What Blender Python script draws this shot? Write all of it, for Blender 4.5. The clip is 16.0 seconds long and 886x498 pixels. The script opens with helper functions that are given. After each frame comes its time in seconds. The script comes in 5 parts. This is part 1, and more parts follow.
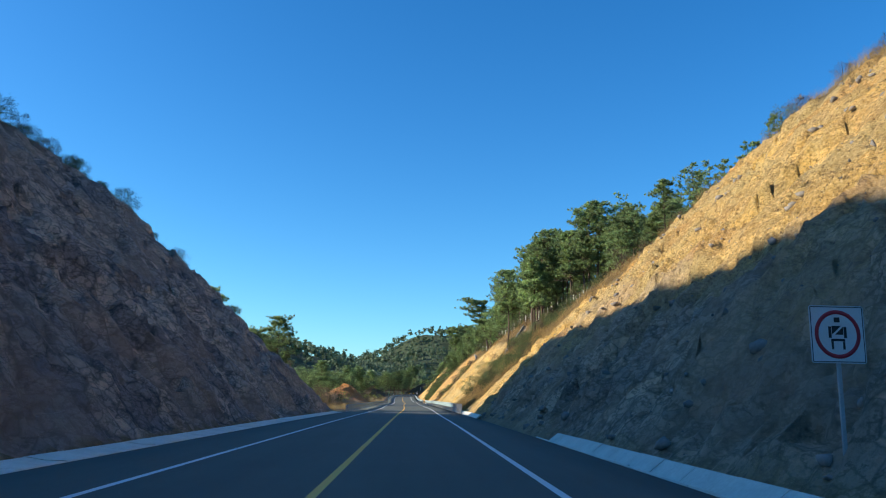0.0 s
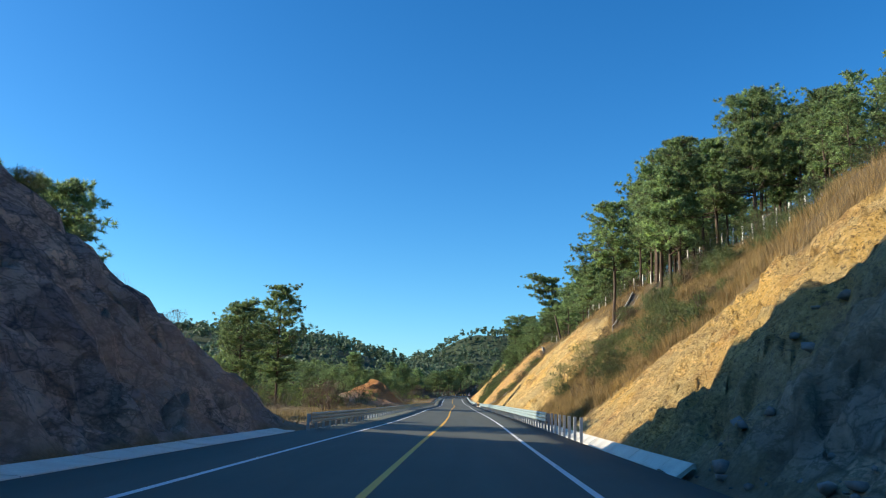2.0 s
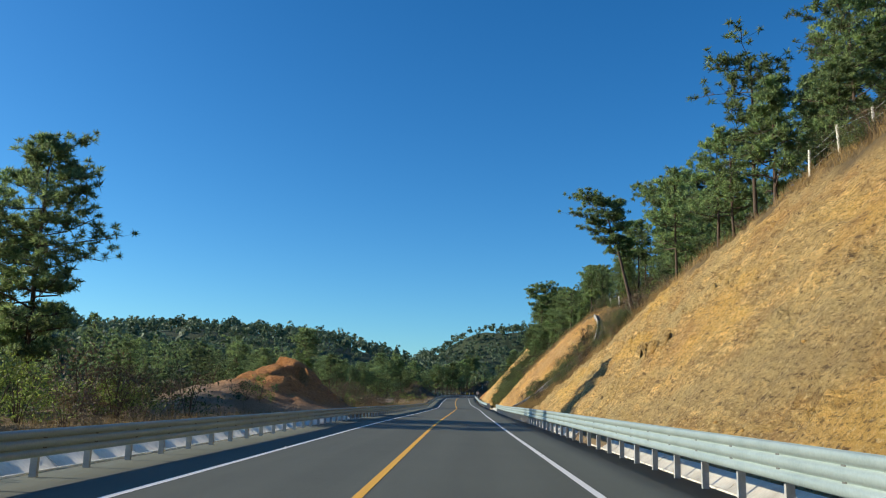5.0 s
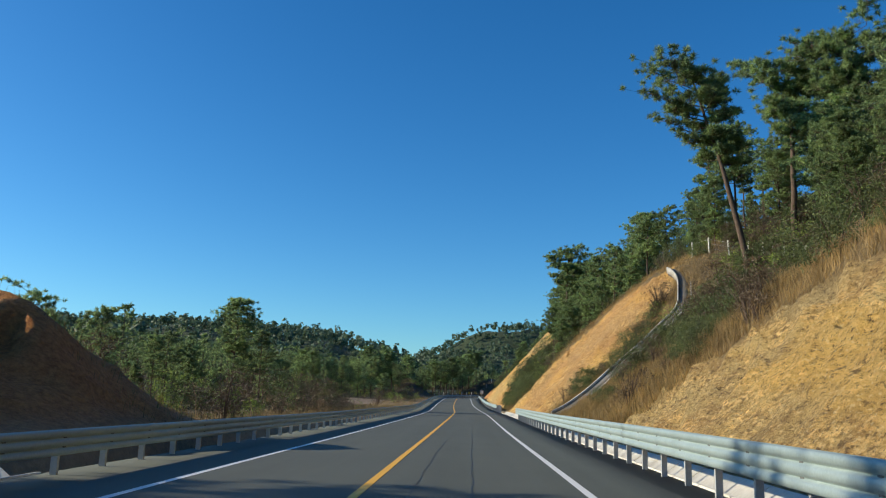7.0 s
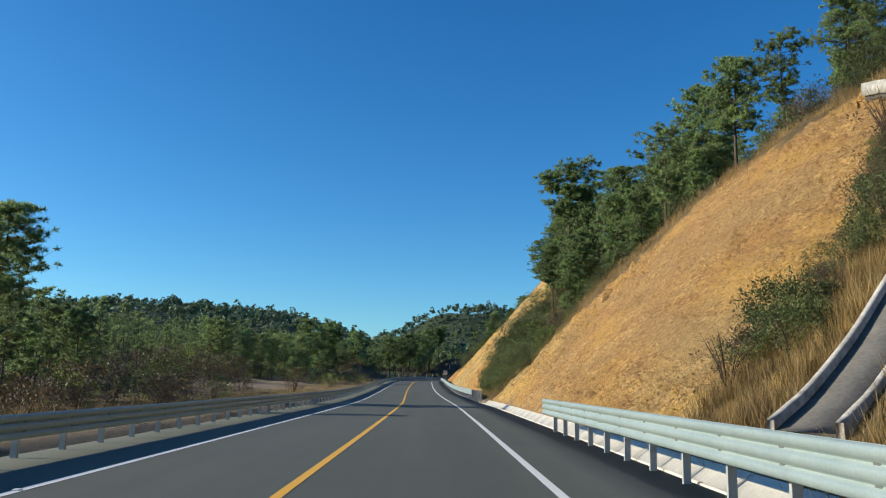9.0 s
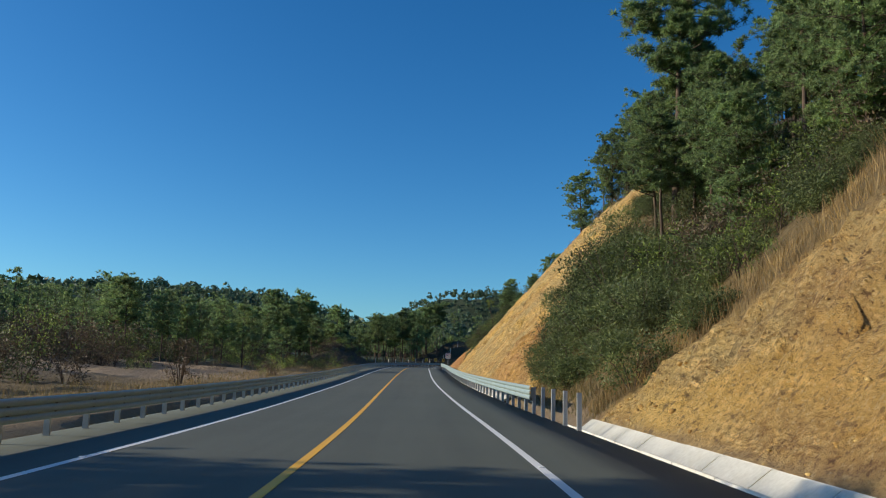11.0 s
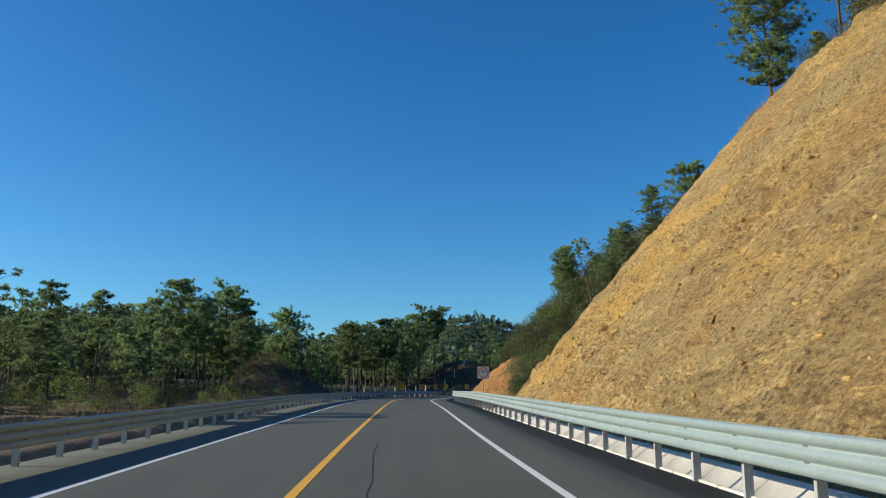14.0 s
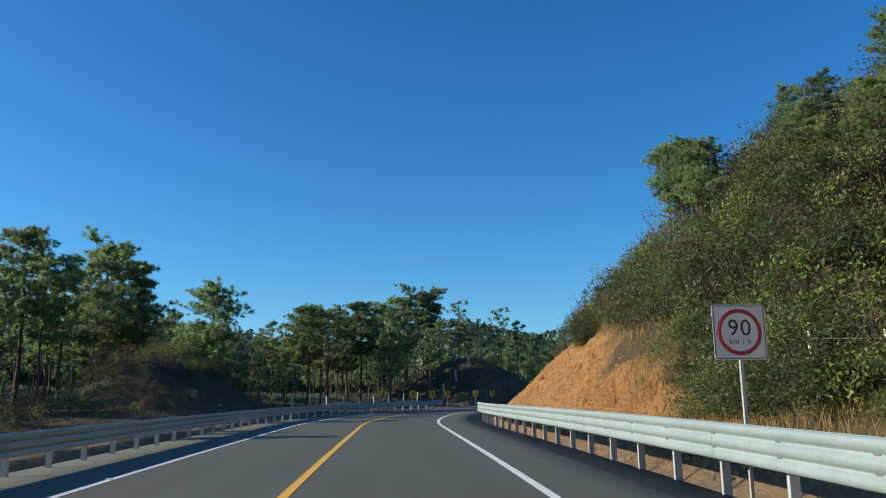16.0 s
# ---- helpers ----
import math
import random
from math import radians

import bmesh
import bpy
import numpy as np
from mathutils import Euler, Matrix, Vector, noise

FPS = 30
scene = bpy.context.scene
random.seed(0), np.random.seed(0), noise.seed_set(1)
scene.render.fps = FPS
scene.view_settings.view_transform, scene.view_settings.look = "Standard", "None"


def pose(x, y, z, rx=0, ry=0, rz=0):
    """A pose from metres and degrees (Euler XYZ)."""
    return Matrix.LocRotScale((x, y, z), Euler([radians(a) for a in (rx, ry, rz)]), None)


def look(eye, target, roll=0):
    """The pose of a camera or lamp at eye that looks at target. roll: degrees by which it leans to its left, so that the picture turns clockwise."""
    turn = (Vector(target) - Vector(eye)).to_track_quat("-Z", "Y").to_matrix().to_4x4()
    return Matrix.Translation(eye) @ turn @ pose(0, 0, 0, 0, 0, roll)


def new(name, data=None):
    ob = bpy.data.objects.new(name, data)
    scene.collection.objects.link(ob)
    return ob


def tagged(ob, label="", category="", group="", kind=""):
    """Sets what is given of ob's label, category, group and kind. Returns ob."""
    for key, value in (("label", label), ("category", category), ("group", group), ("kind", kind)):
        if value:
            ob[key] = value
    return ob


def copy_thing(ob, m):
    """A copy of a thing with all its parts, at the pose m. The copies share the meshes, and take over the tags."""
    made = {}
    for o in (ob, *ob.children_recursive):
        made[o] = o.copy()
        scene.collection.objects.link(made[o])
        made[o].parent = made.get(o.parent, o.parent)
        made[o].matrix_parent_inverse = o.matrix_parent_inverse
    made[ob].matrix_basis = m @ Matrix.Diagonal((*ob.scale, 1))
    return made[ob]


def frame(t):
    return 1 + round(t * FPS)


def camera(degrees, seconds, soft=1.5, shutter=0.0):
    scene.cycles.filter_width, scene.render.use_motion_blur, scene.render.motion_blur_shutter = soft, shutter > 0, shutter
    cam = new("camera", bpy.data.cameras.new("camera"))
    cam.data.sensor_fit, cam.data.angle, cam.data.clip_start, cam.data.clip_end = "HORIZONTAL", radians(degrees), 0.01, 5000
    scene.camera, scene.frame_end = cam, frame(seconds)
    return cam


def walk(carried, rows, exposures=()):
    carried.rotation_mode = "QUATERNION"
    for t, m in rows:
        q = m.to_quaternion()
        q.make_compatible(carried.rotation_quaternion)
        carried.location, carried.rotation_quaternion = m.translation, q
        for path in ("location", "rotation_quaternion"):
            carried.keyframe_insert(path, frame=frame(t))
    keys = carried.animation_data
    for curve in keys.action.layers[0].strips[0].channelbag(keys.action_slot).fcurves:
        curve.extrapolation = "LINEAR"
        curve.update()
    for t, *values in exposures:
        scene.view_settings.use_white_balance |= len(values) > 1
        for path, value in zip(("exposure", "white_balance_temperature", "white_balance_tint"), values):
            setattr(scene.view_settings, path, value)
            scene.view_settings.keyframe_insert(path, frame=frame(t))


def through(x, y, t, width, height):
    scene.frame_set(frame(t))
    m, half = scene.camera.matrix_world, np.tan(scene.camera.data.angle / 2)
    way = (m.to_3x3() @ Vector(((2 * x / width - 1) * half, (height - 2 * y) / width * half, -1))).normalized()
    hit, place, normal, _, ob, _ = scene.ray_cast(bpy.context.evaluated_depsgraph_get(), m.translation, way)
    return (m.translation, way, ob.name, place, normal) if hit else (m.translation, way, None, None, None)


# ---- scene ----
# camera: seconds, x, y, z, pitch, roll, yaw
cam = camera(57.5, 16.0, soft=1.1)
ROWS = [
    (0.0, 0.02, 0.00, 1.43, 10.77, -0.67, -2.65),
    (0.5, 0.12, 11.92, 1.53, 10.68, -1.01, -1.17),
    (1.0, 0.26, 23.89, 1.58, 10.77, -1.34, -0.05),
    (1.5, 0.46, 36.00, 1.67, 10.79, -1.59, 0.65),
    (2.0, 0.66, 48.13, 1.72, 10.83, -1.64, 0.97),
    (2.5, 0.86, 60.28, 1.73, 10.90, -1.53, 1.00),
    (3.0, 1.06, 72.42, 1.76, 10.93, -1.38, 0.96),
    (3.5, 1.27, 84.51, 1.80, 10.93, -1.22, 0.98),
    (4.0, 1.44, 96.66, 1.86, 10.83, -1.31, 1.14),
    (6.5, 1.47, 152.50, 2.15, 10.83, -1.79, 1.80),
    (7.0, 1.49, 163.32, 2.21, 10.85, -1.59, 1.62),
    (7.5, 1.58, 174.19, 2.21, 10.75, -1.22, 0.99),
    (8.0, 1.65, 185.14, 2.25, 10.49, -0.87, 0.03),
    (8.5, 1.76, 196.13, 2.28, 10.14, -0.79, -0.81),
    (11.0, 1.97, 250.00, 2.56, 8.90, -1.42, -1.32),
    (11.5, 1.84, 260.46, 2.61, 9.05, -1.26, -1.48),
    (12.0, 1.59, 270.84, 2.69, 9.34, -0.78, -1.61),
    (12.5, 1.33, 281.25, 2.75, 9.80, -0.62, -1.70),
    (13.0, 1.07, 291.80, 2.92, 10.19, -0.54, -1.84),
    (13.5, 0.85, 302.37, 3.09, 10.59, -0.28, -2.04),
    (14.0, 0.69, 312.86, 3.27, 10.93, -0.02, -2.27),
    (14.5, 0.57, 323.17, 3.50, 11.23, 0.26, -2.52),
    (15.0, 0.48, 333.33, 3.77, 11.40, 0.40, -2.72),
    (15.5, 0.48, 343.30, 4.01, 11.43, 0.52, -2.96),
    (16.0, 0.52, 353.16, 4.26, 11.36, 0.79, -3.36),
]
walk(cam, [(t, pose(x, y, z, 90 + p, r, w)) for t, x, y, z, p, r, w in ROWS],
     exposures=((0.0, 0.7), (2.5, 0.55), (4.0, 0.35), (6.5, 0.15), (7.0, 0.2), (8.5, 0.27), (11.0, -0.03), (12.5, 0.3), (14.5, 0.07), (16.0, 0.28)))

# ---- light ----
SUN_UP, SUN_SIDE = 21.5, 88.0   # degrees above the horizon, degrees left of straight ahead
world = bpy.data.worlds.new("sky")
scene.world = world
world.use_nodes = True
wn = world.node_tree
sky = wn.nodes.new("ShaderNodeTexSky")
sky.sky_type, sky.sun_disc = "NISHITA", False
sky.sun_elevation, sky.sun_rotation = radians(SUN_UP), radians(-SUN_SIDE)
sky.altitude, sky.air_density, sky.dust_density, sky.ozone_density = 1200, 1.0, 1.6, 2.0
deep = wn.nodes.new("ShaderNodeHueSaturation")
deep.inputs["Saturation"].default_value = 1.35
tint = wn.nodes.new("ShaderNodeMix")
tint.data_type, tint.blend_type = "RGBA", "MULTIPLY"
tint.inputs[0].default_value, tint.inputs[7].default_value = 1.0, (0.62, 1.0, 1.16, 1)
wn.links.new(sky.outputs[0], deep.inputs["Color"])
wn.links.new(deep.outputs[0], tint.inputs[6])
wn.links.new(tint.outputs[2], wn.nodes["Background"].inputs[0])
wn.nodes["Background"].inputs[1].default_value = 0.12
sun = new("sun", bpy.data.lights.new("sun", "SUN"))
sun.data.energy, sun.data.angle, sun.data.color = 5.0, radians(0.53), (1.0, 0.88, 0.68)
a, e = radians(SUN_SIDE), radians(SUN_UP)
to_sun = Vector((-math.sin(a) * math.cos(e), math.cos(a) * math.cos(e), math.sin(e)))
sun.matrix_world = look(to_sun * 200, (0, 0, 0))


# ---- small tools ----
def smooth_line(points, step=1.0, width=9.0):
    """A table through control points, softened."""
    p = np.array(points, float)
    s = np.arange(p[0, 0], p[-1, 0] + step, step)
    v = np.interp(s, p[:, 0], p[:, 1])
    n = int(3 * width / step)
    k = np.exp(-0.5 * (np.arange(-n, n + 1) * step / width) ** 2)
    k /= k.sum()
    v = np.convolve(np.pad(v, n, mode="edge"), k, mode="valid")
    return lambda q: np.interp(q, s, v)


def hash2(ix, iy, seed):
    h = (ix.astype(np.int64) * 374761393 + iy.astype(np.int64) * 668265263 + seed * 974634777) & 0xFFFFFFFF
    h = ((h ^ (h >> 13)) * 1274126177) & 0xFFFFFFFF
    return ((h ^ (h >> 16)) & 0xFFFF) / 32767.5 - 1.0


def vnoise(x, y, seed=0):
    ix, iy = np.floor(x), np.floor(y)
    fx, fy = x - ix, y - iy
    fx, fy = fx * fx * (3 - 2 * fx), fy * fy * (3 - 2 * fy)
    a00, a10 = hash2(ix, iy, seed), hash2(ix + 1, iy, seed)
    a01, a11 = hash2(ix, iy + 1, seed), hash2(ix + 1, iy + 1, seed)
    return (a00 * (1 - fx) + a10 * fx) * (1 - fy) + (a01 * (1 - fx) + a11 * fx) * fy


def fbm(x, y, octaves=4, seed=0, gain=0.5):
    t, amp, f = 0.0, 1.0, 1.0
    for i in range(octaves):
        t = t + amp * vnoise(x * f + 17.3 * i, y * f - 9.1 * i, seed + i)
        amp, f = amp * gain, f * 2.03
    return t


def mesh_from(name, verts, faces, material, smooth=False):
    """A mesh from arrays; faces: an (n, 3) or (n, 4) array."""
    me = bpy.data.meshes.new(name)
    verts, faces = np.asarray(verts, np.float32), np.asarray(faces, np.int32)
    n, k = faces.shape
    me.vertices.add(len(verts))
    me.vertices.foreach_set("co", verts.ravel())
    me.loops.add(n * k)
    me.loops.foreach_set("vertex_index", faces.ravel())
    me.polygons.add(n)
    me.polygons.foreach_set("loop_start", np.arange(0, n * k, k, dtype=np.int32))
    if smooth:
        me.polygons.foreach_set("use_smooth", np.ones(n, bool))
    me.update(calc_edges=True)
    if material:
        me.materials.append(material)
    return me


def thing(name, label, category, group="", kind="", at=None):
    ob = new(name)
    ob.empty_display_size = 0.2
    if at is not None:
        ob.matrix_world = at
    return tagged(ob, label, category, group, kind)


def part(name, me, parent, label="", m=None):
    """Links a mesh as one part under a thing."""
    if isinstance(me, bmesh.types.BMesh):
        data = bpy.data.meshes.new(name)
        me.to_mesh(data)
        me.free()
        me = data
    ob = new(name, me)
    ob.parent = parent
    if m is not None:
        ob.matrix_local = m
    if label:
        ob["label"] = label
    return ob


def box(bm, size, at, rot=None, bevel=0.0):
    m = Matrix.Translation(at) @ (rot or Matrix.Identity(4)) @ Matrix.Diagonal((*size, 1))
    g = bmesh.ops.create_cube(bm, size=1, matrix=m)
    if bevel:
        es = list({e for v in g["verts"] for e in v.link_edges})
        bmesh.ops.bevel(bm, geom=es, offset=bevel, segments=1, affect="EDGES", profile=0.5)


# ---- materials ----
def material(name, rough=0.9, metal=0.0):
    m = bpy.data.materials.new(name)
    m.use_nodes = True
    b = m.node_tree.nodes["Principled BSDF"]
    b.inputs["Roughness"].default_value, b.inputs["Metallic"].default_value = rough, metal
    return m, m.node_tree, b


def node(nt, kind, **values):
    n = nt.nodes.new(kind)
    for key, value in values.items():
        n.inputs[key.replace("_", " ")].default_value = value
    return n


def noise_tex(nt, scale, detail=5.0, rough=0.6, stretch=None):
    co = nt.nodes.new("ShaderNodeNewGeometry").outputs["Position"]
    if stretch:
        mp = nt.nodes.new("ShaderNodeMapping")
        mp.inputs["Scale"].default_value = stretch
        nt.links.new(co, mp.inputs[0])
        co = mp.outputs[0]
    t = node(nt, "ShaderNodeTexNoise", Scale=scale, Detail=detail, Roughness=rough)
    nt.links.new(co, t.inputs["Vector"])
    return t.outputs["Fac"]


def blocks(nt, scale, stretch, warp=0.35, warp_scale=1.5):
    """Irregular broken pieces: a value of its own for each, and the distance to its edge."""
    co = nt.nodes.new("ShaderNodeNewGeometry").outputs["Position"]
    n = node(nt, "ShaderNodeTexNoise", Scale=warp_scale, Detail=4.0)
    nt.links.new(co, n.inputs["Vector"])
    bent = nt.nodes.new("ShaderNodeVectorMath")
    bent.operation = "MULTIPLY_ADD"
    nt.links.new(n.outputs["Color"], bent.inputs[0])
    bent.inputs[1].default_value = (warp / scale * 2,) * 3
    nt.links.new(co, bent.inputs[2])
    mp = nt.nodes.new("ShaderNodeMapping")
    mp.inputs["Scale"].default_value = stretch
    nt.links.new(bent.outputs[0], mp.inputs[0])
    out = []
    for feature, socket in (("F1", "Color"), ("DISTANCE_TO_EDGE", "Distance")):
        v = node(nt, "ShaderNodeTexVoronoi", Scale=scale)
        v.feature = feature
        nt.links.new(mp.outputs[0], v.inputs["Vector"])
        out.append(v.outputs[socket])
    grey = nt.nodes.new("ShaderNodeSeparateColor")
    nt.links.new(out[0], grey.inputs[0])
    return grey.outputs[0], out[1]


def ramp(nt, fac, stops):
    r = nt.nodes.new("ShaderNodeValToRGB")
    els = r.color_ramp.elements
    while len(els) < len(stops):
        els.new(0.5)
    for el, (p, c) in zip(els, stops):
        el.position, el.color = p, (*c, 1)
    nt.links.new(fac, r.inputs[0])
    return r.outputs[0]


def mix(nt, fac, c1, c2, kind="MIX"):
    n = nt.nodes.new("ShaderNodeMix")
    n.data_type, n.blend_type = "RGBA", kind
    for sock, v in ((n.inputs[0], fac), (n.inputs[6], c1), (n.inputs[7], c2)):
        if isinstance(v, bpy.types.NodeSocket):
            nt.links.new(v, sock)
        elif isinstance(v, (tuple, list)):
            sock.default_value = (*v, 1)
        else:
            sock.default_value = v
    return n.outputs[2]


def bump(nt, b, height, strength=0.5, distance=0.05):
    n = node(nt, "ShaderNodeBump", Strength=strength, Distance=distance)
    nt.links.new(height, n.inputs["Height"])
    nt.links.new(n.outputs[0], b.inputs["Normal"])


def two_scale(name, dark, light, big=0.6, fine=9.0, rough=0.9, relief=0.3, depth=0.03, metal=0.0, vary=0.5):
    """A surface with broad and fine variation and a fine relief."""
    m, nt, b = material(name, rough, metal)
    f1, f2 = noise_tex(nt, big), noise_tex(nt, fine)
    c = mix(nt, vary, ramp(nt, f1, ((0.3, dark), (0.7, light))), ramp(nt, f2, ((0.3, dark), (0.72, light))))
    nt.links.new(c, b.inputs["Base Color"])
    if relief:
        bump(nt, b, f2, relief, depth)
    return m


def asphalt_material():
    m, nt, b = material("asphalt", 0.82)
    big, fine, streak = noise_tex(nt, 0.25, 4), noise_tex(nt, 60, 3, 0.8), noise_tex(nt, 0.9, 4, 0.6, (1.0, 0.04, 1))
    c = ramp(nt, fine, ((0.3, (0.060, 0.067, 0.055)), (0.62, (0.096, 0.107, 0.086)), (0.8, (0.169, 0.188, 0.153))))
    c = mix(nt, 0.35, c, ramp(nt, big, ((0.35, (0.069, 0.077, 0.062)), (0.7, (0.107, 0.119, 0.096)))))
    c = mix(nt, 0.3, c, ramp(nt, streak, ((0.4, (0.063, 0.071, 0.055)), (0.65, (0.112, 0.123, 0.099)))))
    nt.links.new(c, b.inputs["Base Color"])
    bump(nt, b, fine, 0.5, 0.006)
    return m


def paint_material(name, colour, worn):
    m, nt, b = material(name, 0.6)
    f = noise_tex(nt, 14, 6, 0.75)
    nt.links.new(ramp(nt, f, ((0.25, worn), (0.38, colour), (1.0, colour))), b.inputs["Base Color"])
    bump(nt, b, f, 0.2, 0.004)
    return m


def attr(nt, name):
    n = nt.nodes.new("ShaderNodeAttribute")
    n.attribute_name = name
    return n.outputs["Fac"]


def ground_material():
    """Bare cut soil, rock and dry grass, by what covers the ground."""
    m, nt, b = material("hillside soil", 0.95)
    fine, mid, big = noise_tex(nt, 5.5, 8, 0.72), noise_tex(nt, 1.1, 6, 0.62), noise_tex(nt, 0.16, 4)
    runs = noise_tex(nt, 0.55, 6, 0.65, (0.5, 1.0, 0.28))
    grit = noise_tex(nt, 17, 6, 0.75)
    strata = noise_tex(nt, 0.8, 7, 0.66, (1.0, 0.3, 1.0))
    flakes = noise_tex(nt, 2.6, 8, 0.7, (1.0, 0.5, 1.2))
    pits = noise_tex(nt, 3.4, 9, 0.72, (1.0, 0.55, 1.0))
    chips = noise_tex(nt, 8.0, 6, 0.7, (1.0, 0.6, 1.2))
    ochre = ramp(nt, mid, ((0.3, (0.58, 0.31, 0.07)), (0.5, (0.68, 0.43, 0.125)), (0.7, (0.74, 0.53, 0.20))))
    ochre = mix(nt, 0.45, ochre, ramp(nt, flakes, ((0.38, (0.26, 0.13, 0.035)), (0.46, (0.62, 0.38, 0.11)), (0.58, (0.80, 0.57, 0.22)))))
    ochre = mix(nt, 0.38, ochre, ramp(nt, fine, ((0.40, (0.12, 0.06, 0.02)), (0.47, (0.62, 0.39, 0.115)), (0.58, (0.86, 0.65, 0.28)))))
    ochre = mix(nt, 0.42, ochre, ramp(nt, chips, ((0.41, (0.10, 0.055, 0.02)), (0.47, (0.62, 0.39, 0.12)), (0.57, (0.90, 0.71, 0.34)))))
    joints, chips_h = [], []
    for scale, stretch, amount in ((0.9, (1.0, 0.55, 1.1), 0.5), (2.8, (1.0, 0.6, 1.2), 0.5), (6.5, (1.0, 0.65, 1.1), 0.45)):
        tone, edge = blocks(nt, scale, stretch)
        chips_h.append(tone)
        joints.append(edge)
        ochre = mix(nt, amount, ochre, mix(nt, 1.0, ochre, ramp(nt, tone, ((0.0, (0.62, 0.57, 0.48)), (0.5, (1.06, 1.06, 1.06)), (1.0, (1.4, 1.38, 1.34)))), "MULTIPLY"))
        ochre = mix(nt, ramp(nt, edge, ((0.0, (0.22 * amount,) * 3), (0.05, (0, 0, 0)))), ochre, (0.22, 0.125, 0.045))
    ochre = mix(nt, ramp(nt, strata, ((0.48, (0, 0, 0)), (0.58, (0.6, 0.6, 0.6)))), ochre, (0.50, 0.345, 0.125))
    ledge = noise_tex(nt, 0.55, 5, 0.6, (1.0, 0.14, 1.3))
    ochre = mix(nt, ramp(nt, ledge, ((0.44, (0, 0, 0)), (0.475, (0.5, 0.5, 0.5)), (0.49, (0, 0, 0)), (0.53, (0, 0, 0)), (0.545, (0.42, 0.42, 0.42)), (0.56, (0, 0, 0)))), ochre, (0.20, 0.115, 0.04))
    ochre = mix(nt, ramp(nt, ledge, ((0.56, (0, 0, 0)), (0.64, (0.5, 0.5, 0.5)))), ochre, (0.62, 0.46, 0.19))
    ochre = mix(nt, ramp(nt, big, ((0.46, (0, 0, 0)), (0.66, (0.45, 0.45, 0.45)))), ochre, (0.58, 0.27, 0.06))
    ochre = mix(nt, ramp(nt, runs, ((0.52, (0, 0, 0)), (0.64, (0.4, 0.4, 0.4)))), ochre, (0.78, 0.55, 0.20))
    open_at = noise_tex(nt, 1.6, 5, 0.65)
    for edge, width in ((joints[0], 0.04), (joints[1], 0.08)):
        gape = mix(nt, 1.0, ramp(nt, edge, ((0.0, (0.95, 0.95, 0.95)), (width, (0, 0, 0)))), ramp(nt, open_at, ((0.60, (0, 0, 0)), (0.66, (1, 1, 1)))), "MULTIPLY")
        ochre = mix(nt, gape, ochre, (0.10, 0.055, 0.02))
    nicks = noise_tex(nt, 5.2, 6, 0.7, (1.0, 0.75, 0.75))
    scales = noise_tex(nt, 9.5, 5, 0.65, (1.0, 0.7, 0.9))
    band, drift = noise_tex(nt, 0.32, 4, 0.55, (1.0, 0.30, 0.7)), noise_tex(nt, 0.7, 4, 0.6, (1.0, 0.5, 1.0))
    ochre = mix(nt, ramp(nt, band, ((0.50, (0, 0, 0)), (0.60, (0.5, 0.5, 0.5)))), ochre, (0.49, 0.375, 0.165))
    ochre = mix(nt, ramp(nt, band, ((0.36, (0.55, 0.55, 0.55)), (0.46, (0, 0, 0)))), ochre, (0.86, 0.52, 0.11))
    nick = mix(nt, 1.0, ramp(nt, nicks, ((0.37, (0.9, 0.9, 0.9)), (0.42, (0, 0, 0)))), ramp(nt, drift, ((0.40, (0.15, 0.15, 0.15)), (0.56, (1, 1, 1)))), "MULTIPLY")
    ochre = mix(nt, nick, ochre, (0.085, 0.045, 0.018))
    ochre = mix(nt, ramp(nt, scales, ((0.39, (0.6, 0.6, 0.6)), (0.43, (0, 0, 0)), (0.58, (0, 0, 0)), (0.63, (0.5, 0.5, 0.5)))), ochre, ramp(nt, scales, ((0.49, (0.11, 0.06, 0.02)), (0.51, (0.90, 0.72, 0.36)))))
    ochre = mix(nt, ramp(nt, pits, ((0.36, (0.75, 0.75, 0.75)), (0.43, (0, 0, 0)))), ochre, (0.12, 0.07, 0.03))
    warp = noise_tex(nt, 1.3, 7, 0.66, (1.0, 0.7, 1.4))
    rock = ramp(nt, mid, ((0.3, (0.52, 0.42, 0.34)), (0.5, (0.73, 0.60, 0.49)), (0.7, (0.86, 0.74, 0.62))))
    rock = mix(nt, 0.35, rock, ramp(nt, fine, ((0.38, (0.2, 0.17, 0.15)), (0.48, (0.58, 0.50, 0.43)), (0.6, (0.78, 0.70, 0.62)))))
    line = ramp(nt, warp, ((0.44, (0, 0, 0)), (0.49, (0.6, 0.6, 0.6)), (0.505, (0.6, 0.6, 0.6)), (0.535, (0, 0, 0))))
    rock = mix(nt, line, rock, (0.13, 0.11, 0.10))
    for scale, stretch, amount in ((0.38, (1.0, 0.8, 1.25), 0.75), (1.1, (1.0, 0.8, 1.5), 0.6)):
        tone, edge = blocks(nt, scale, stretch, 0.25, 0.9)
        rock = mix(nt, amount, rock, mix(nt, 1.0, rock, ramp(nt, tone, ((0.0, (0.45, 0.45, 0.5)), (0.5, (1.0, 0.95, 0.9)), (1.0, (1.35, 1.2, 1.02)))), "MULTIPLY"))
        rock = mix(nt, ramp(nt, edge, ((0.0, (0.9 * amount,) * 3), (0.03, (0.4 * amount,) * 3), (0.06, (0, 0, 0)))), rock, (0.07, 0.06, 0.06))
    rock = mix(nt, ramp(nt, big, ((0.46, (0, 0, 0)), (0.6, (0.6, 0.6, 0.6)))), rock, (0.60, 0.41, 0.28))
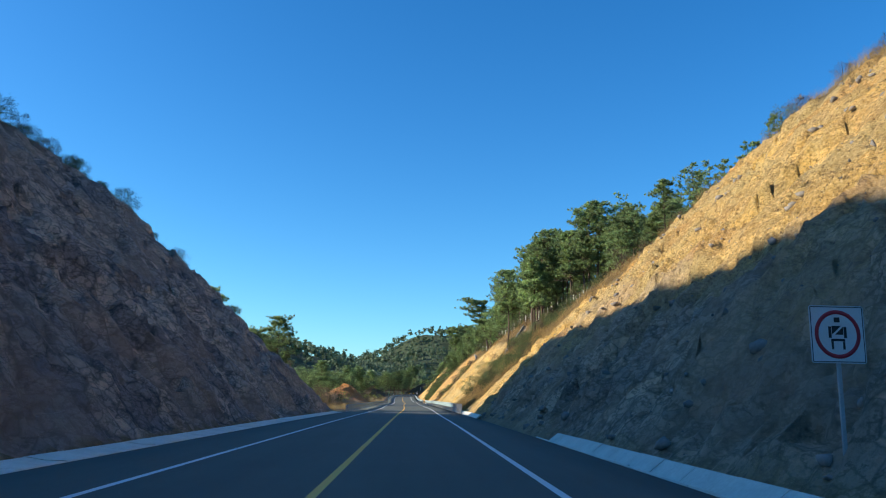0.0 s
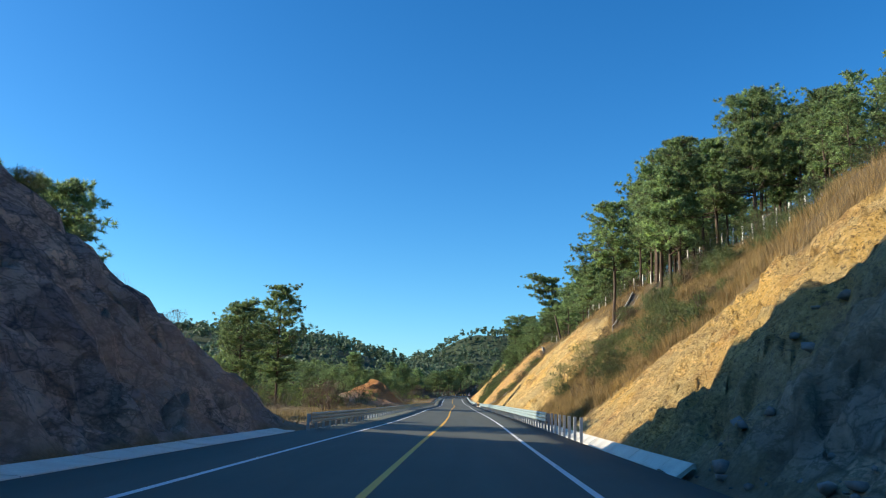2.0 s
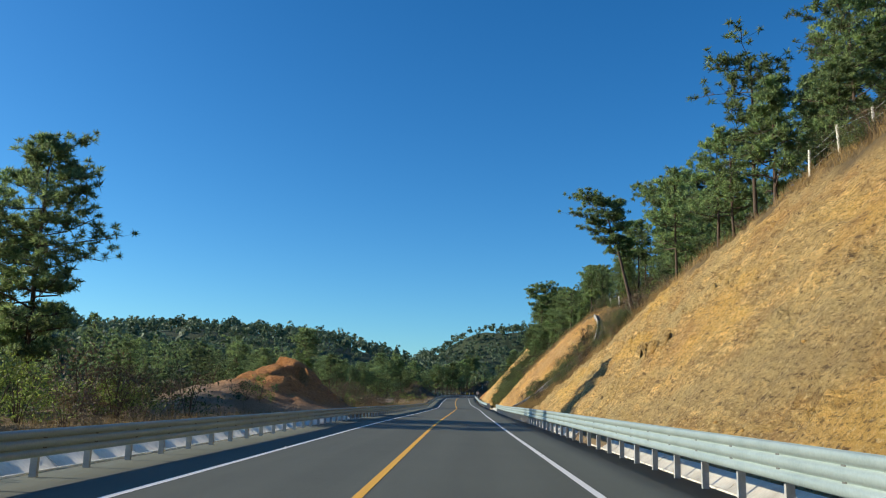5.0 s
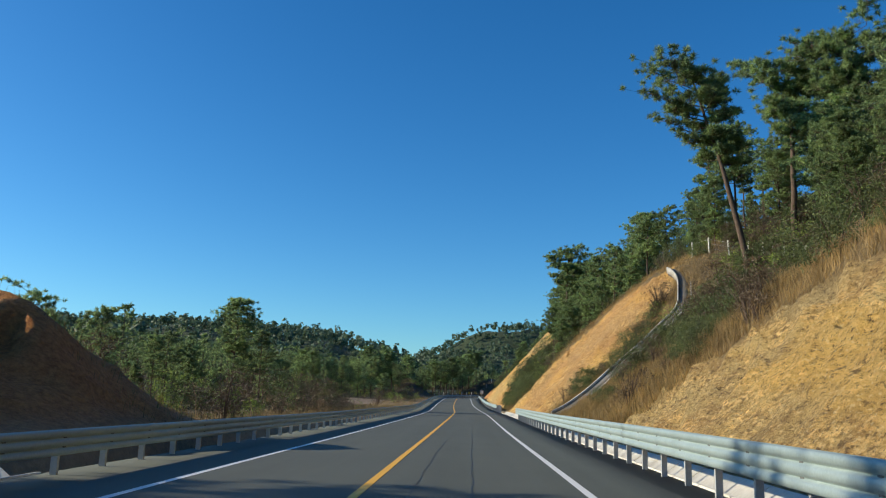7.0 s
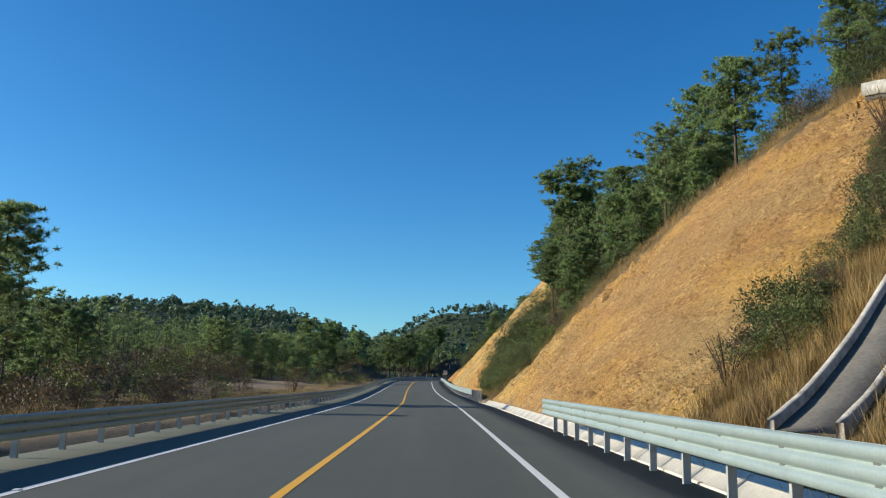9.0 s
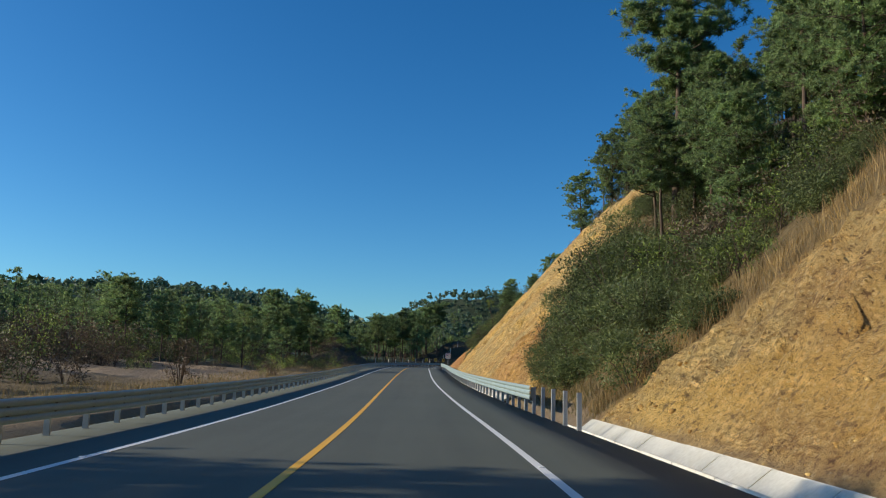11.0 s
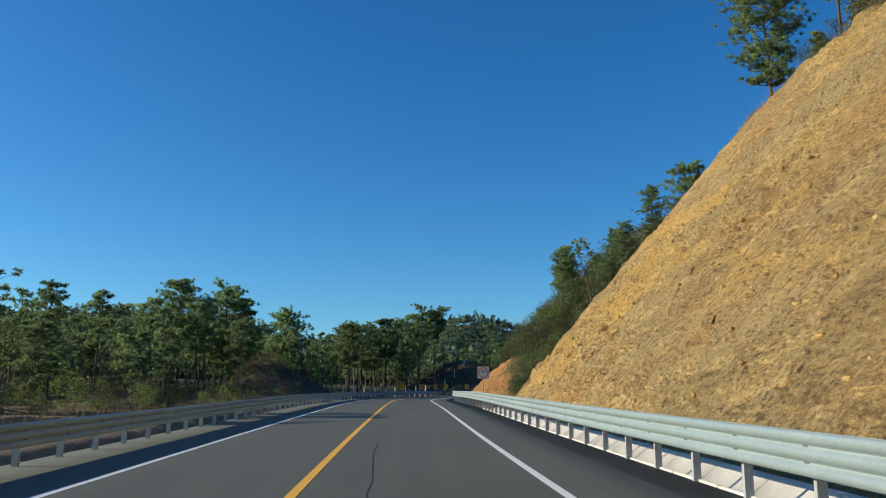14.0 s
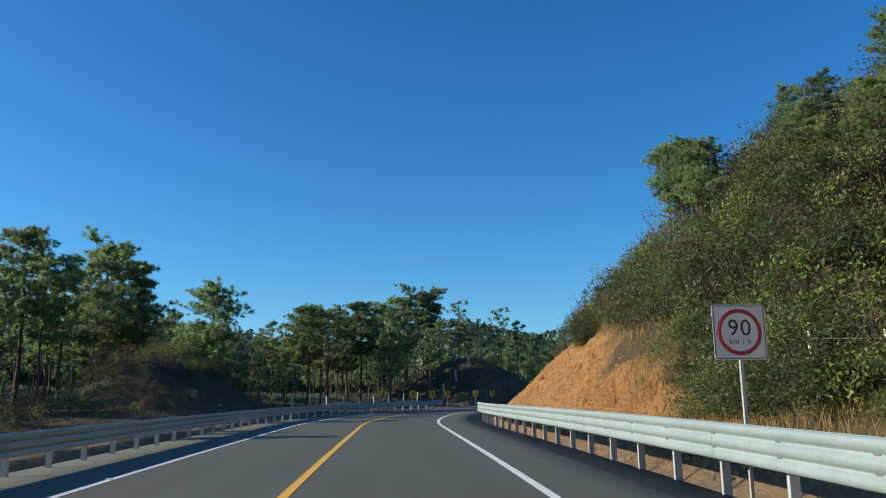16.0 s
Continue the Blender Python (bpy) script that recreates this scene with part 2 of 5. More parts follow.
    grass = mix(nt, 0.5, ramp(nt, mid, ((0.3, (0.16, 0.11, 0.045)), (0.7, (0.36, 0.24, 0.095)))),
                ramp(nt, fine, ((0.35, (0.12, 0.09, 0.04)), (0.65, (0.38, 0.26, 0.105)))))
    # forest litter, its dark tone also standing in for shade under woods and banks
    shaded_litter = ramp(nt, fine, ((0.3, (0.03, 0.03, 0.015)), (0.7, (0.11, 0.075, 0.04))))
    shaded_litter = mix(nt, attr(nt, "woods"), shaded_litter, ramp(nt, mid, ((0.3, (0.02, 0.035, 0.015)), (0.7, (0.05, 0.075, 0.03)))))
    dirt = mix(nt, 0.4, ramp(nt, mid, ((0.3, (0.30, 0.21, 0.13)), (0.7, (0.44, 0.33, 0.22)))), ramp(nt, fine, ((0.3, (0.2, 0.15, 0.1)), (0.7, (0.45, 0.35, 0.25)))))
    red = mix(nt, 0.5, ramp(nt, mid, ((0.3, (0.42, 0.15, 0.045)), (0.7, (0.62, 0.27, 0.085)))), ramp(nt, fine, ((0.38, (0.24, 0.09, 0.03)), (0.6, (0.76, 0.40, 0.135)))))
    c = shaded_litter
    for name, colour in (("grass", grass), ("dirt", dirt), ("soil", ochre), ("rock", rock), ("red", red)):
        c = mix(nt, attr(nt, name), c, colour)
    nt.links.new(c, b.inputs["Base Color"])
    h = mix(nt, 0.5, fine, mid)
    h = mix(nt, 0.2, mix(nt, 0.45, h, flakes), grit)
    for step, depth in zip(chips_h, (0.10, 0.12, 0.08)):
        h = mix(nt, depth, h, step)
    h = mix(nt, 0.22, h, nicks)
    bump(nt, b, h, 1.0, 1.15)
    return m


def leaf_material(name, dark, light, through=0.35):
    m, nt, b = material(name, 0.6)
    r = nt.nodes.new("ShaderNodeNewGeometry").outputs["Random Per Island"]
    o = nt.nodes.new("ShaderNodeObjectInfo").outputs["Random"]
    c = ramp(nt, r, ((0.0, dark), (1.0, light)))
    c = mix(nt, 1.0, c, ramp(nt, noise_tex(nt, 0.8, 3), ((0.34, (0.55, 0.52, 0.5)), (0.5, (0.95, 0.95, 0.95)), (0.66, (1.4, 1.35, 1.2)))), "MULTIPLY")
    hs = nt.nodes.new("ShaderNodeHueSaturation")
    mr = nt.nodes.new("ShaderNodeMapRange")
    mr.inputs[3].default_value, mr.inputs[4].default_value = 0.75, 1.3
    nt.links.new(o, mr.inputs[0])
    nt.links.new(mr.outputs[0], hs.inputs["Value"])
    nt.links.new(c, hs.inputs["Color"])
    nt.links.new(hs.outputs[0], b.inputs["Base Color"])
    tr = nt.nodes.new("ShaderNodeBsdfTranslucent")
    nt.links.new(hs.outputs[0], tr.inputs[0])
    mx = nt.nodes.new("ShaderNodeMixShader")
    mx.inputs[0].default_value = through
    nt.links.new(b.outputs[0], mx.inputs[1])
    nt.links.new(tr.outputs[0], mx.inputs[2])
    nt.links.new(mx.outputs[0], nt.nodes["Material Output"].inputs[0])
    return m


def bark_material():
    m, nt, b = material("pine bark", 0.95)
    f = noise_tex(nt, 9, 6, 0.7, (1, 1, 0.25))
    nt.links.new(ramp(nt, f, ((0.3, (0.045, 0.03, 0.022)), (0.6, (0.13, 0.09, 0.065)), (0.8, (0.2, 0.15, 0.11)))), b.inputs["Base Color"])
    bump(nt, b, f, 0.8, 0.03)
    return m


ASPHALT = asphalt_material()
WHITE_PAINT = paint_material("white road paint", (0.78, 0.78, 0.76), (0.3, 0.3, 0.29))
YELLOW_PAINT = paint_material("yellow road paint", (0.86, 0.455, 0.028), (0.38, 0.24, 0.05))
GROUND = ground_material()
CONCRETE = two_scale("whitewashed concrete", (0.62, 0.585, 0.49), (0.88, 0.85, 0.75), 0.9, 11, 0.9, 0.3, 0.01)
# chute floor: stained, and painted darker for the shade between the walls
GREY_CONCRETE = two_scale("stained grey concrete, darkened for shade", (0.07, 0.07, 0.065), (0.21, 0.20, 0.18), 0.9, 11, 0.9, 0.4, 0.02)
WALL_CONCRETE = two_scale("weathered whitewash", (0.14, 0.13, 0.11), (0.66, 0.64, 0.59), 0.6, 5, 0.9, 0.4, 0.02)
ZINC = two_scale("galvanised steel", (0.25, 0.325, 0.325), (0.39, 0.475, 0.465), 1.4, 24, 0.5, 0.08, 0.003, 0.25)
DARK_ZINC = two_scale("weathered steel fixing", (0.10, 0.11, 0.11), (0.2, 0.21, 0.21), 4, 30, 0.6, 0.1, 0.002, 0.3)
POST_ZINC = two_scale("dull galvanised steel", (0.36, 0.38, 0.38), (0.54, 0.56, 0.56), 2.5, 30, 0.6, 0.1, 0.003, 0.2)
BARK = bark_material()
NEEDLES = leaf_material("pine needles", (0.10, 0.165, 0.072), (0.36, 0.475, 0.195), 0.52)
NEEDLES_FAR = leaf_material("distant pine foliage", (0.05, 0.085, 0.055), (0.125, 0.175, 0.095), 0.3)
BUSH_LEAF = leaf_material("shrub leaves", (0.042, 0.065, 0.024), (0.175, 0.215, 0.075))
FRESH_LEAF = leaf_material("fresh green leaves", (0.08, 0.12, 0.028), (0.29, 0.38, 0.085), 0.45)
DRY_LEAF = leaf_material("dry brown leaves", (0.07, 0.052, 0.032), (0.20, 0.145, 0.085), 0.25)
STRAW = leaf_material("dry grass", (0.29, 0.195, 0.075), (0.50, 0.345, 0.145), 0.35)
OLIVE_GRASS = leaf_material("half-dry grass", (0.08, 0.075, 0.025), (0.22, 0.18, 0.06), 0.3)

# ---- plan of the road ----
centre_x = smooth_line(((-120, -2.6), (0, -1.45), (48, -0.88), (72, -0.64), (84, -0.48), (100, -0.18), (125, -0.05), (164, -0.22), (208, -0.10), (235, 0.06), (262, 0.14), (272, 0.0), (293, -0.45), (314, -0.8), (335, -1.02), (350, -1.03), (378, -1.06), (420, -1.06)), 1.0, 6.0)
grade_z = smooth_line(((-120, -0.4), (0, 0.0), (50, 0.27), (100, 0.40), (175, 0.8), (205, 0.84), (280, 1.26), (315, 1.82), (335, 2.33), (353, 2.80), (365, 3.14), (378, 3.38), (395, 3.66), (415, 4.12), (440, 4.62), (560, 7.0)))
BEND_AT, BEND_R = 391.5, 101.0
BEND_C = Vector((float(centre_x(BEND_AT)) + BEND_R, BEND_AT))
EDGE_L, EDGE_R, RAIL_L, RAIL_R = -5.85, 6.1, -5.5, 6.0


def road_point(s, u, dz=0.0):
    """The place s metres along the centre line and u metres to its right."""
    z = float(grade_z(s)) + dz
    if s <= BEND_AT:
        return Vector((float(centre_x(s)) + u, s, z))
    th = (s - BEND_AT) / BEND_R
    r = BEND_R - u
    return Vector((BEND_C.x - r * math.cos(th), BEND_C.y + r * math.sin(th), z))


def road_xy(s, u):
    """Plan places for arrays of s and u."""
    th = np.maximum(s - BEND_AT, 0) / BEND_R
    r = BEND_R - u
    straight = s <= BEND_AT
    return np.stack([np.where(straight, centre_x(np.minimum(s, BEND_AT)) + u, BEND_C.x - r * np.cos(th)), np.where(straight, s, BEND_C.y + r * np.sin(th))], 1)


def road_turn(s):
    """Degrees by which the road heads to the right of the y axis."""
    if s <= BEND_AT:
        return math.degrees(math.atan2(float(centre_x(s + 1) - centre_x(s - 1)), 2.0))
    return math.degrees((s - BEND_AT) / BEND_R)


def road_pose(s, u, dz=0.0, turn=0.0):
    p = road_point(s, u, dz)
    return pose(p.x, p.y, p.z, 0, 0, -road_turn(s) + turn)


def road_coords(x, y):
    """Arrays of s and u for places x, y."""
    s, u = y.copy(), x - centre_x(y)
    far = y > BEND_AT
    dx, dy = BEND_C.x - x, y - BEND_C.y
    th = np.clip(np.arctan2(dy, np.where(np.abs(dx) < 1e-6, 1e-6, dx)), 0, 1.4)
    s = np.where(far, BEND_AT + th * BEND_R, s)
    u = np.where(far, BEND_R - np.hypot(dx, dy), u)
    return s, u


# ---- plan of the hills ----
TOE_R, TOE_L = 7.0, 7.4
steep_r = smooth_line(((-120, 1.03), (55, 1.03), (83, 1.0), (95, 0.85), (118, 0.92), (140, 1.0), (150, 1.12), (175, 1.15), (195, 0.9), (208, 0.62), (222, 0.64), (231, 0.76), (240, 1.07),
                       (255, 1.12), (266, 1.2), (274, 0.9), (285, 0.75), (297, 0.85), (306, 1.12), (320, 1.15), (361, 1.15), (367.5, 0.88), (385, 0.86), (400, 0.9), (425, 0.85), (520, 0.6)), 1.0, 2.0)
reach_r = smooth_line(((-120, 20), (55, 19.5), (66, 13), (83, 12), (95, 15), (118, 16), (143, 13.5), (150, 11.5), (175, 9), (195, 10), (208, 16), (231, 18), (240, 14.5), (255, 13), (266, 8),
                       (274, 10), (285, 15), (297, 15), (306, 10), (326, 17), (352, 17), (362, 15), (367, 17), (385, 15), (400, 16), (520, 20)), 1.0, 2.0)
bare_r = smooth_line(((-120, 20), (55, 20), (66, 12), (83, 7), (92, 2.5), (98, -2), (112, -2), (119, 4), (143, 11.5), (160, 11.5), (175, 8.5), (195, 2), (202, -2), (224, -2), (232, 8), (240, 15),
                      (255, 13), (264, 7), (273, 1.5), (277, -2), (286, -2), (291, 1.8), (299, 2.6), (304, 5), (308, 8.5), (315, 16), (322, 20), (353, 20), (360, 17), (364, 3), (366.5, -1), (368.5, 0), (372, 1.0), (380, 2.4), (390, 3.6), (397, 4.6), (410, 4.6), (425, -2), (520, -2)), 1.0, 1.2)
reach_l = smooth_line(((-120, 18), (40, 17.5), (70, 16.5), (76, 12.5), (83, 4.5), (87, 2.0), (93, 0)), 1.0, 1.6)


def cells(x, y, seed=0):
    """Broken blocks: for each place the step of its block and the nearness of a joint."""
    ix, iy = np.floor(x), np.floor(y)
    d1, d2, val = np.full(x.shape, 9.0), np.full(x.shape, 9.0), np.zeros(x.shape)
    for ox in (-1, 0, 1):
        for oy in (-1, 0, 1):
            cx, cy = ix + ox, iy + oy
            px, py = cx + 0.5 + 0.45 * hash2(cx, cy, seed), cy + 0.5 + 0.45 * hash2(cx, cy, seed + 1)
            d = np.hypot(x - px, y - py)
            v = hash2(cx, cy, seed + 2) + hash2(cx, cy, seed + 3) * (x - px) + hash2(cx, cy, seed + 4) * (y - py)
            near = d < d1
            d2 = np.where(near, d1, np.minimum(d2, d))
            val = np.where(near, v, val)
            d1 = np.where(near, d, d1)
    return val, np.clip((d2 - d1) * 6, 0, 1)


def bump_at(x, y, cx, cy, rx, ry, h):
    return h * np.exp(-((x - cx) / rx) ** 2 - ((y - cy) / ry) ** 2)


def land(x, y):
    """Height of the ground, and how much of it is soil, rock, grass, dirt and red earth."""
    x, y = np.asarray(x, float), np.asarray(y, float)
    s, u = road_coords(x, y)
    zr = grade_z(s)
    v = np.abs(u)
    # right-hand hillside
    d = np.maximum(u - TOE_R, 0)
    ap = 5.5 * np.clip(1.5 - np.abs(s - 370) / 7, 0, 1)
    d = 0.3 * np.minimum(d, ap) + np.maximum(d - ap, 0)
    k, a = steep_r(s), reach_r(s)
    wob = 0.9 * fbm(s * 0.07, u * 0.05, 3, 5)
    a = np.maximum(a + wob, 2)
    hr = k * np.minimum(d, a) + 0.5 * np.clip(d - a, 0, 90) + 0.12 * np.clip(d - a - 90, 0, 200)
    c = bare_r(s)
    bare = np.clip((c - hr + 0.8 * fbm(x * 0.35, y * 0.35, 3, 9)) * 1.2 + 0.5, 0, 1) * (u > 6) * np.clip(d * 3, 0, 1)
    # left-hand cut and the low ground behind it
    dl = np.maximum(-u - TOE_L, 0)
    al = reach_l(s)
    hl = 1.06 * np.minimum(dl, al) + 0.465 * np.clip(dl - al, 0, 45) * np.clip(al / 10, 0, 1)
    low = -0.3 - 0.42 * np.clip(dl - 2.5, 0, 22) + 0.05 * np.clip(dl - 60, 0, 200)
    near = np.clip((s - 225) / 60, 0, 1)
    low = low * (1 - near) + near * (-0.25 + 0.05 * np.clip(dl - 3, 0, 40))
    cut_l = np.clip((94 - s) / 6, 0, 1)
    hl = np.maximum(hl * cut_l, low * (1 - cut_l) + np.minimum(hl, 0)) * (al > 0.05) + low * (al <= 0.05)
    hl = hl + bump_at(x, y, -13.8, 189, 4.2, 7.4, 4.0) * (1 + 0.14 * fbm(x * 0.35, y * 0.35, 4, 91) + 0.13 * cells(x * 0.7, y * 0.7, 93)[0]) + bump_at(x, y, -18, 180, 6, 5, 1.6) + bump_at(x, y, -15.5, 413, 4.8, 13, 4.4) * np.clip(dl / 2, 0, 1)
    hl = hl + bump_at(x, y, 11, 468, 9, 9, 6.5) * (dl > 1)
    rocky = cut_l * np.clip((al * 1.06 - hl) * 1.0 + 0.6, 0, 1) * (u < -TOE_L)
    h = np.where(u > 0, hr, hl)
    # rough faces: blocks, gullies and ledges
    face = np.where(u > 0, bare, rocky)
    along = s
    wx, wy = 0.6 * fbm(along * 0.4, h * 0.4, 3, 23), 0.6 * fbm(along * 0.4 + 9, h * 0.4, 3, 27)
    b1, j1 = cells(along * 0.30 + wx, h * 0.42 + 0.10 * along + wy, 3)
    b2, j2 = cells(along * 0.9 + wx, h * 1.15 + 0.25 * along + wy, 13)
    gully = fbm(along * 0.55, h * 0.06, 4, 33)
    b3, j3 = cells(along * 1.7 + wx, h * 1.9 - 0.5 * along + wy, 19)
    patch = np.clip(0.5 + 0.9 * fbm(along * 0.12, h * 0.2, 2, 45), 0.15, 1)
    rough_r = 0.14 * gully + 0.22 * (0.5 - np.abs(fbm(along * 0.35, h * 0.35, 4, 41))) + (0.17 * b3 - 0.12 * (1 - j3)) * patch + 0.18 * b2 * patch + 0.10 * b1
    b4, j4 = cells(along * 3.1 + 2 * wx, h * 3.4 + 0.8 * along + 2 * wy, 29)
    rough_r = 1.05 * rough_r + (0.09 * b4 - 0.10 * (1 - j4)) * (0.4 + 0.6 * patch)
    bed = along * 0.34 - h * 0.52 + 0.8 * fbm(along * 0.16, h * 0.16, 3, 49)
    rough_r = rough_r + 0.20 * (bed - np.floor(bed) - 0.5) * np.clip(0.2 + 1.2 * fbm(along * 0.09, h * 0.12, 2, 43), 0, 1)
    furrow = np.clip(1 - 2.0 * np.abs(np.sin(math.pi * (along * 0.78 + 0.9 * vnoise(along * 0.35, h * 0.25, 77)))), 0, 1)
    washed = np.clip(1.4 - np.abs(s - 304) / 6, 0, 1) * np.clip(1.5 - h / 5, 0, 1)
    rough_r = rough_r + washed * (0.9 - 2.0 * furrow * np.clip(1.1 - 0.1 * h, 0, 1))
    rough_r = rough_r - 0.8 * np.clip((s - 367) / 4, 0, 1) * furrow * (0.6 + 0.4 * vnoise(along * 0.2, h * 0.2, 78))
    rough_l = 0.60 * b1 - 0.40 * (1 - j1) + 0.20 * b2 - 0.12 * (1 - j2) + 0.16 * fbm(along * 0.9, h * 0.9, 3, 51)
    rough_r = rough_r + 0.55 * rough_l * np.clip((84 - s) / 10, 0, 1)
    off = np.where(u > 0, rough_r, rough_l) * face * np.clip((v - 6.9) / 1.5, 0, 1)
    h = h + off + (1 - face) * 0.22 * fbm(x * 0.3, y * 0.3, 4, 61) * np.clip((v - 7.5) / 3, 0, 1)
    # distant hills
    far = (bump_at(x, y, -330, 660, 180, 240, 31) + bump_at(x, y, 85, 1900, 200, 330, 124) + bump_at(x, y, 120, 2300, 700, 330, 70) + bump_at(x, y, -560, 1500, 420, 350, 105) + bump_at(x, y, -260, 1250, 240, 220, 52)
           + bump_at(x, y, 620, 1700, 320, 420, 180) + bump_at(x, y, 260, 820, 120, 200, 40) + bump_at(x, y, -700, 300, 300, 400, 90))
    far = far * (1 + 0.16 * fbm(x * 0.006, y * 0.006, 4, 71)) + 6 * np.clip((np.hypot(x, y - 250) - 300) / 500, 0, 1) * fbm(x * 0.01, y * 0.01, 3, 75)
    h = zr * np.clip(1.5 - v / 300, 0, 1) + h + far * np.clip((v - 25) / 60, 0, 1)
    # bed under the road and the ditches
    bed = zr - 0.55
    h = np.where(v < 6.3, bed, np.where((v < 7.1), np.minimum(h, zr - 0.36 + np.clip((v - 6.85) * 1.6, 0, 0.5)), h))
    soil = np.where(u > 0, bare, 0)
    # right side: grey rock colour ends at the shadow's edge, imitating the shaded slope
    rock = np.where(u > 0, bare * np.clip((74 - s) / 10, 0, 1) * np.clip((8.3 - hr) / 4 + fbm(x * 0.2, y * 0.2, 2, 81) * 0.5, 0, 1) * 0.85, rocky)
    red = np.clip(bump_at(x, y, -13.2, 188, 6.0, 9.5, 2.2) - 0.35, 0, 1) + bare * (u > 0) * (0.75 * np.clip((s - 364) / 4, 0, 1) + 0.4 * np.clip(1.6 - np.abs(s - 248) / 14, 0, 1) + 0.45 * np.clip(1.4 - np.abs(s - 301) / 8, 0, 1))
    dirt = np.where(u < 0, np.clip(bump_at(x, y, -24, 326, 17, 22, 2.4) - 0.5, 0, 1) + np.clip((9.5 - v) / 1.5, 0, 1) * (s > 85) * 0.7 + np.clip(bump_at(x, y, -15, 180, 12, 28, 1.5) - 0.5, 0, 1), 0) + (v < 7.4) * 0.8 * (u > 0)
    # past s 378 left grass yields to dark litter, painting in the banks' shade
    grass = np.clip(1.25 - (v - 9) / np.where(u > 0, 16, 15), 0, 1) * np.where(u < 0, np.clip((378 - s) / 12, 0.12, 1), np.clip((372 - s) / 8, 0.3, 1))
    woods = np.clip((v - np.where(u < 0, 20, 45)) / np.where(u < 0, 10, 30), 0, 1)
    return h, {"woods": woods, "soil": soil, "rock": rock, "grass": grass, "dirt": np.clip(dirt, 0, 1), "red": red}


def land_z(x, y):
    return float(land(np.array([x]), np.array([y]))[0][0])


def axis(spans):
    out = []
    for lo, hi, step in spans:
        out.append(np.arange(lo, hi, step))
    return np.concatenate(out + [[spans[-1][1]]])


def build_ground():
    xs = axis(((-2600, -900, 120), (-900, -300, 30), (-300, -90, 9), (-90, -40, 3), (-40, -25, 0.9), (-25, -7, 0.34), (-7, 7, 0.7), (7, 24, 0.22), (24, 40, 0.9), (40, 90, 3), (90, 300, 9), (300, 900, 30), (900, 2600, 120)))
    ys = axis(((-900, -150, 60), (-150, -20, 8), (-20, 8, 1.5), (8, 100, 0.32), (100, 232, 0.45), (232, 274, 0.28), (274, 294, 0.5), (294, 312, 0.2), (312, 366, 0.26), (366, 410, 0.36), (410, 470, 1.0), (470, 560, 4), (560, 900, 14), (900, 2300, 35), (2300, 4000, 150)))
    X, Y = np.meshgrid(xs, ys)
    # uneven corners, so that the broken faces follow no grid
    rng = np.random.default_rng(3)
    gx, gy = np.gradient(xs), np.gradient(ys)
    loose = (np.abs(X) > 8.2) & (np.abs(X) < 24) & (Y > 10) & (Y < 408)
    X = X + loose * rng.uniform(-0.38, 0.38, X.shape) * np.minimum(gx, 0.5)[None, :]
    Y = Y + loose * rng.uniform(-0.38, 0.38, Y.shape) * np.minimum(gy, 0.5)[:, None]
    Z, cover = land(X.ravel(), Y.ravel())
    nx, ny = len(xs), len(ys)
    i = (np.arange(ny - 1)[:, None] * nx + np.arange(nx - 1)[None, :]).ravel()
    me = mesh_from("ground", np.stack([X.ravel(), Y.ravel(), Z], 1), np.stack([i, i + 1, i + nx + 1, i + nx], 1), GROUND)
    for name, values in cover.items():
        at = me.attributes.new(name, "FLOAT", "POINT")
        at.data.foreach_set("value", values.astype(np.float32))
    tagged(new("ground", me), "dry grass, cut ochre soil and rock slopes beside the road", "ground", kind="structure")


build_ground()


# ---- road ----
def ribbon(name, u0, u1, dz, s0, s1, material, step=1.5, thick=0.0, columns=1, crown=0.0):
    """A strip along the road between two offsets."""
    ss = np.arange(s0, s1 + 0.01, step)
    us = np.linspace(u0, u1, columns + 1)
    verts = [road_point(s, u, dz - crown * abs(u)) for s in ss for u in us]
    n = columns + 1
    faces = [(i * n + j, i * n + j + 1, (i + 1) * n + j + 1, (i + 1) * n + j) for i in range(len(ss) - 1) for j in range(columns)]
    if thick:
        m = len(verts)
        verts += [road_point(s, u, dz - thick) for s in ss for u in (u0, u1)]
        for i in range(len(ss) - 1):
            a, b = m + 2 * i, m + 2 * i + 2
            faces += [(i * n, (i + 1) * n, b, a), (a + 1, b + 1, (i + 1) * n + columns, i * n + columns)]
    return mesh_from(name, [tuple(p) for p in verts], faces, material)


S0, S1 = -70.0, 500.0
LINE_L, LINE_R = -3.36, 3.74
tagged(new("road", ribbon("road", EDGE_L, EDGE_R, 0.0, S0, S1, ASPHALT, 1.5, 0.5, 8)), "dark grey two-lane asphalt road with worn wheel tracks", "road", kind="structure")
tagged(new("road_line", ribbon("road_line", -0.075, 0.075, 0.005, S0, S1, YELLOW_PAINT)), "solid yellow centre line painted on asphalt", "road line", kind="structure")
for u in (LINE_L, LINE_R):
    tagged(new("road_line", ribbon("road_line", u - 0.075, u + 0.075, 0.005, S0, S1, WHITE_PAINT)), "solid white edge line painted on asphalt", "road line", "edge lines", "structure")


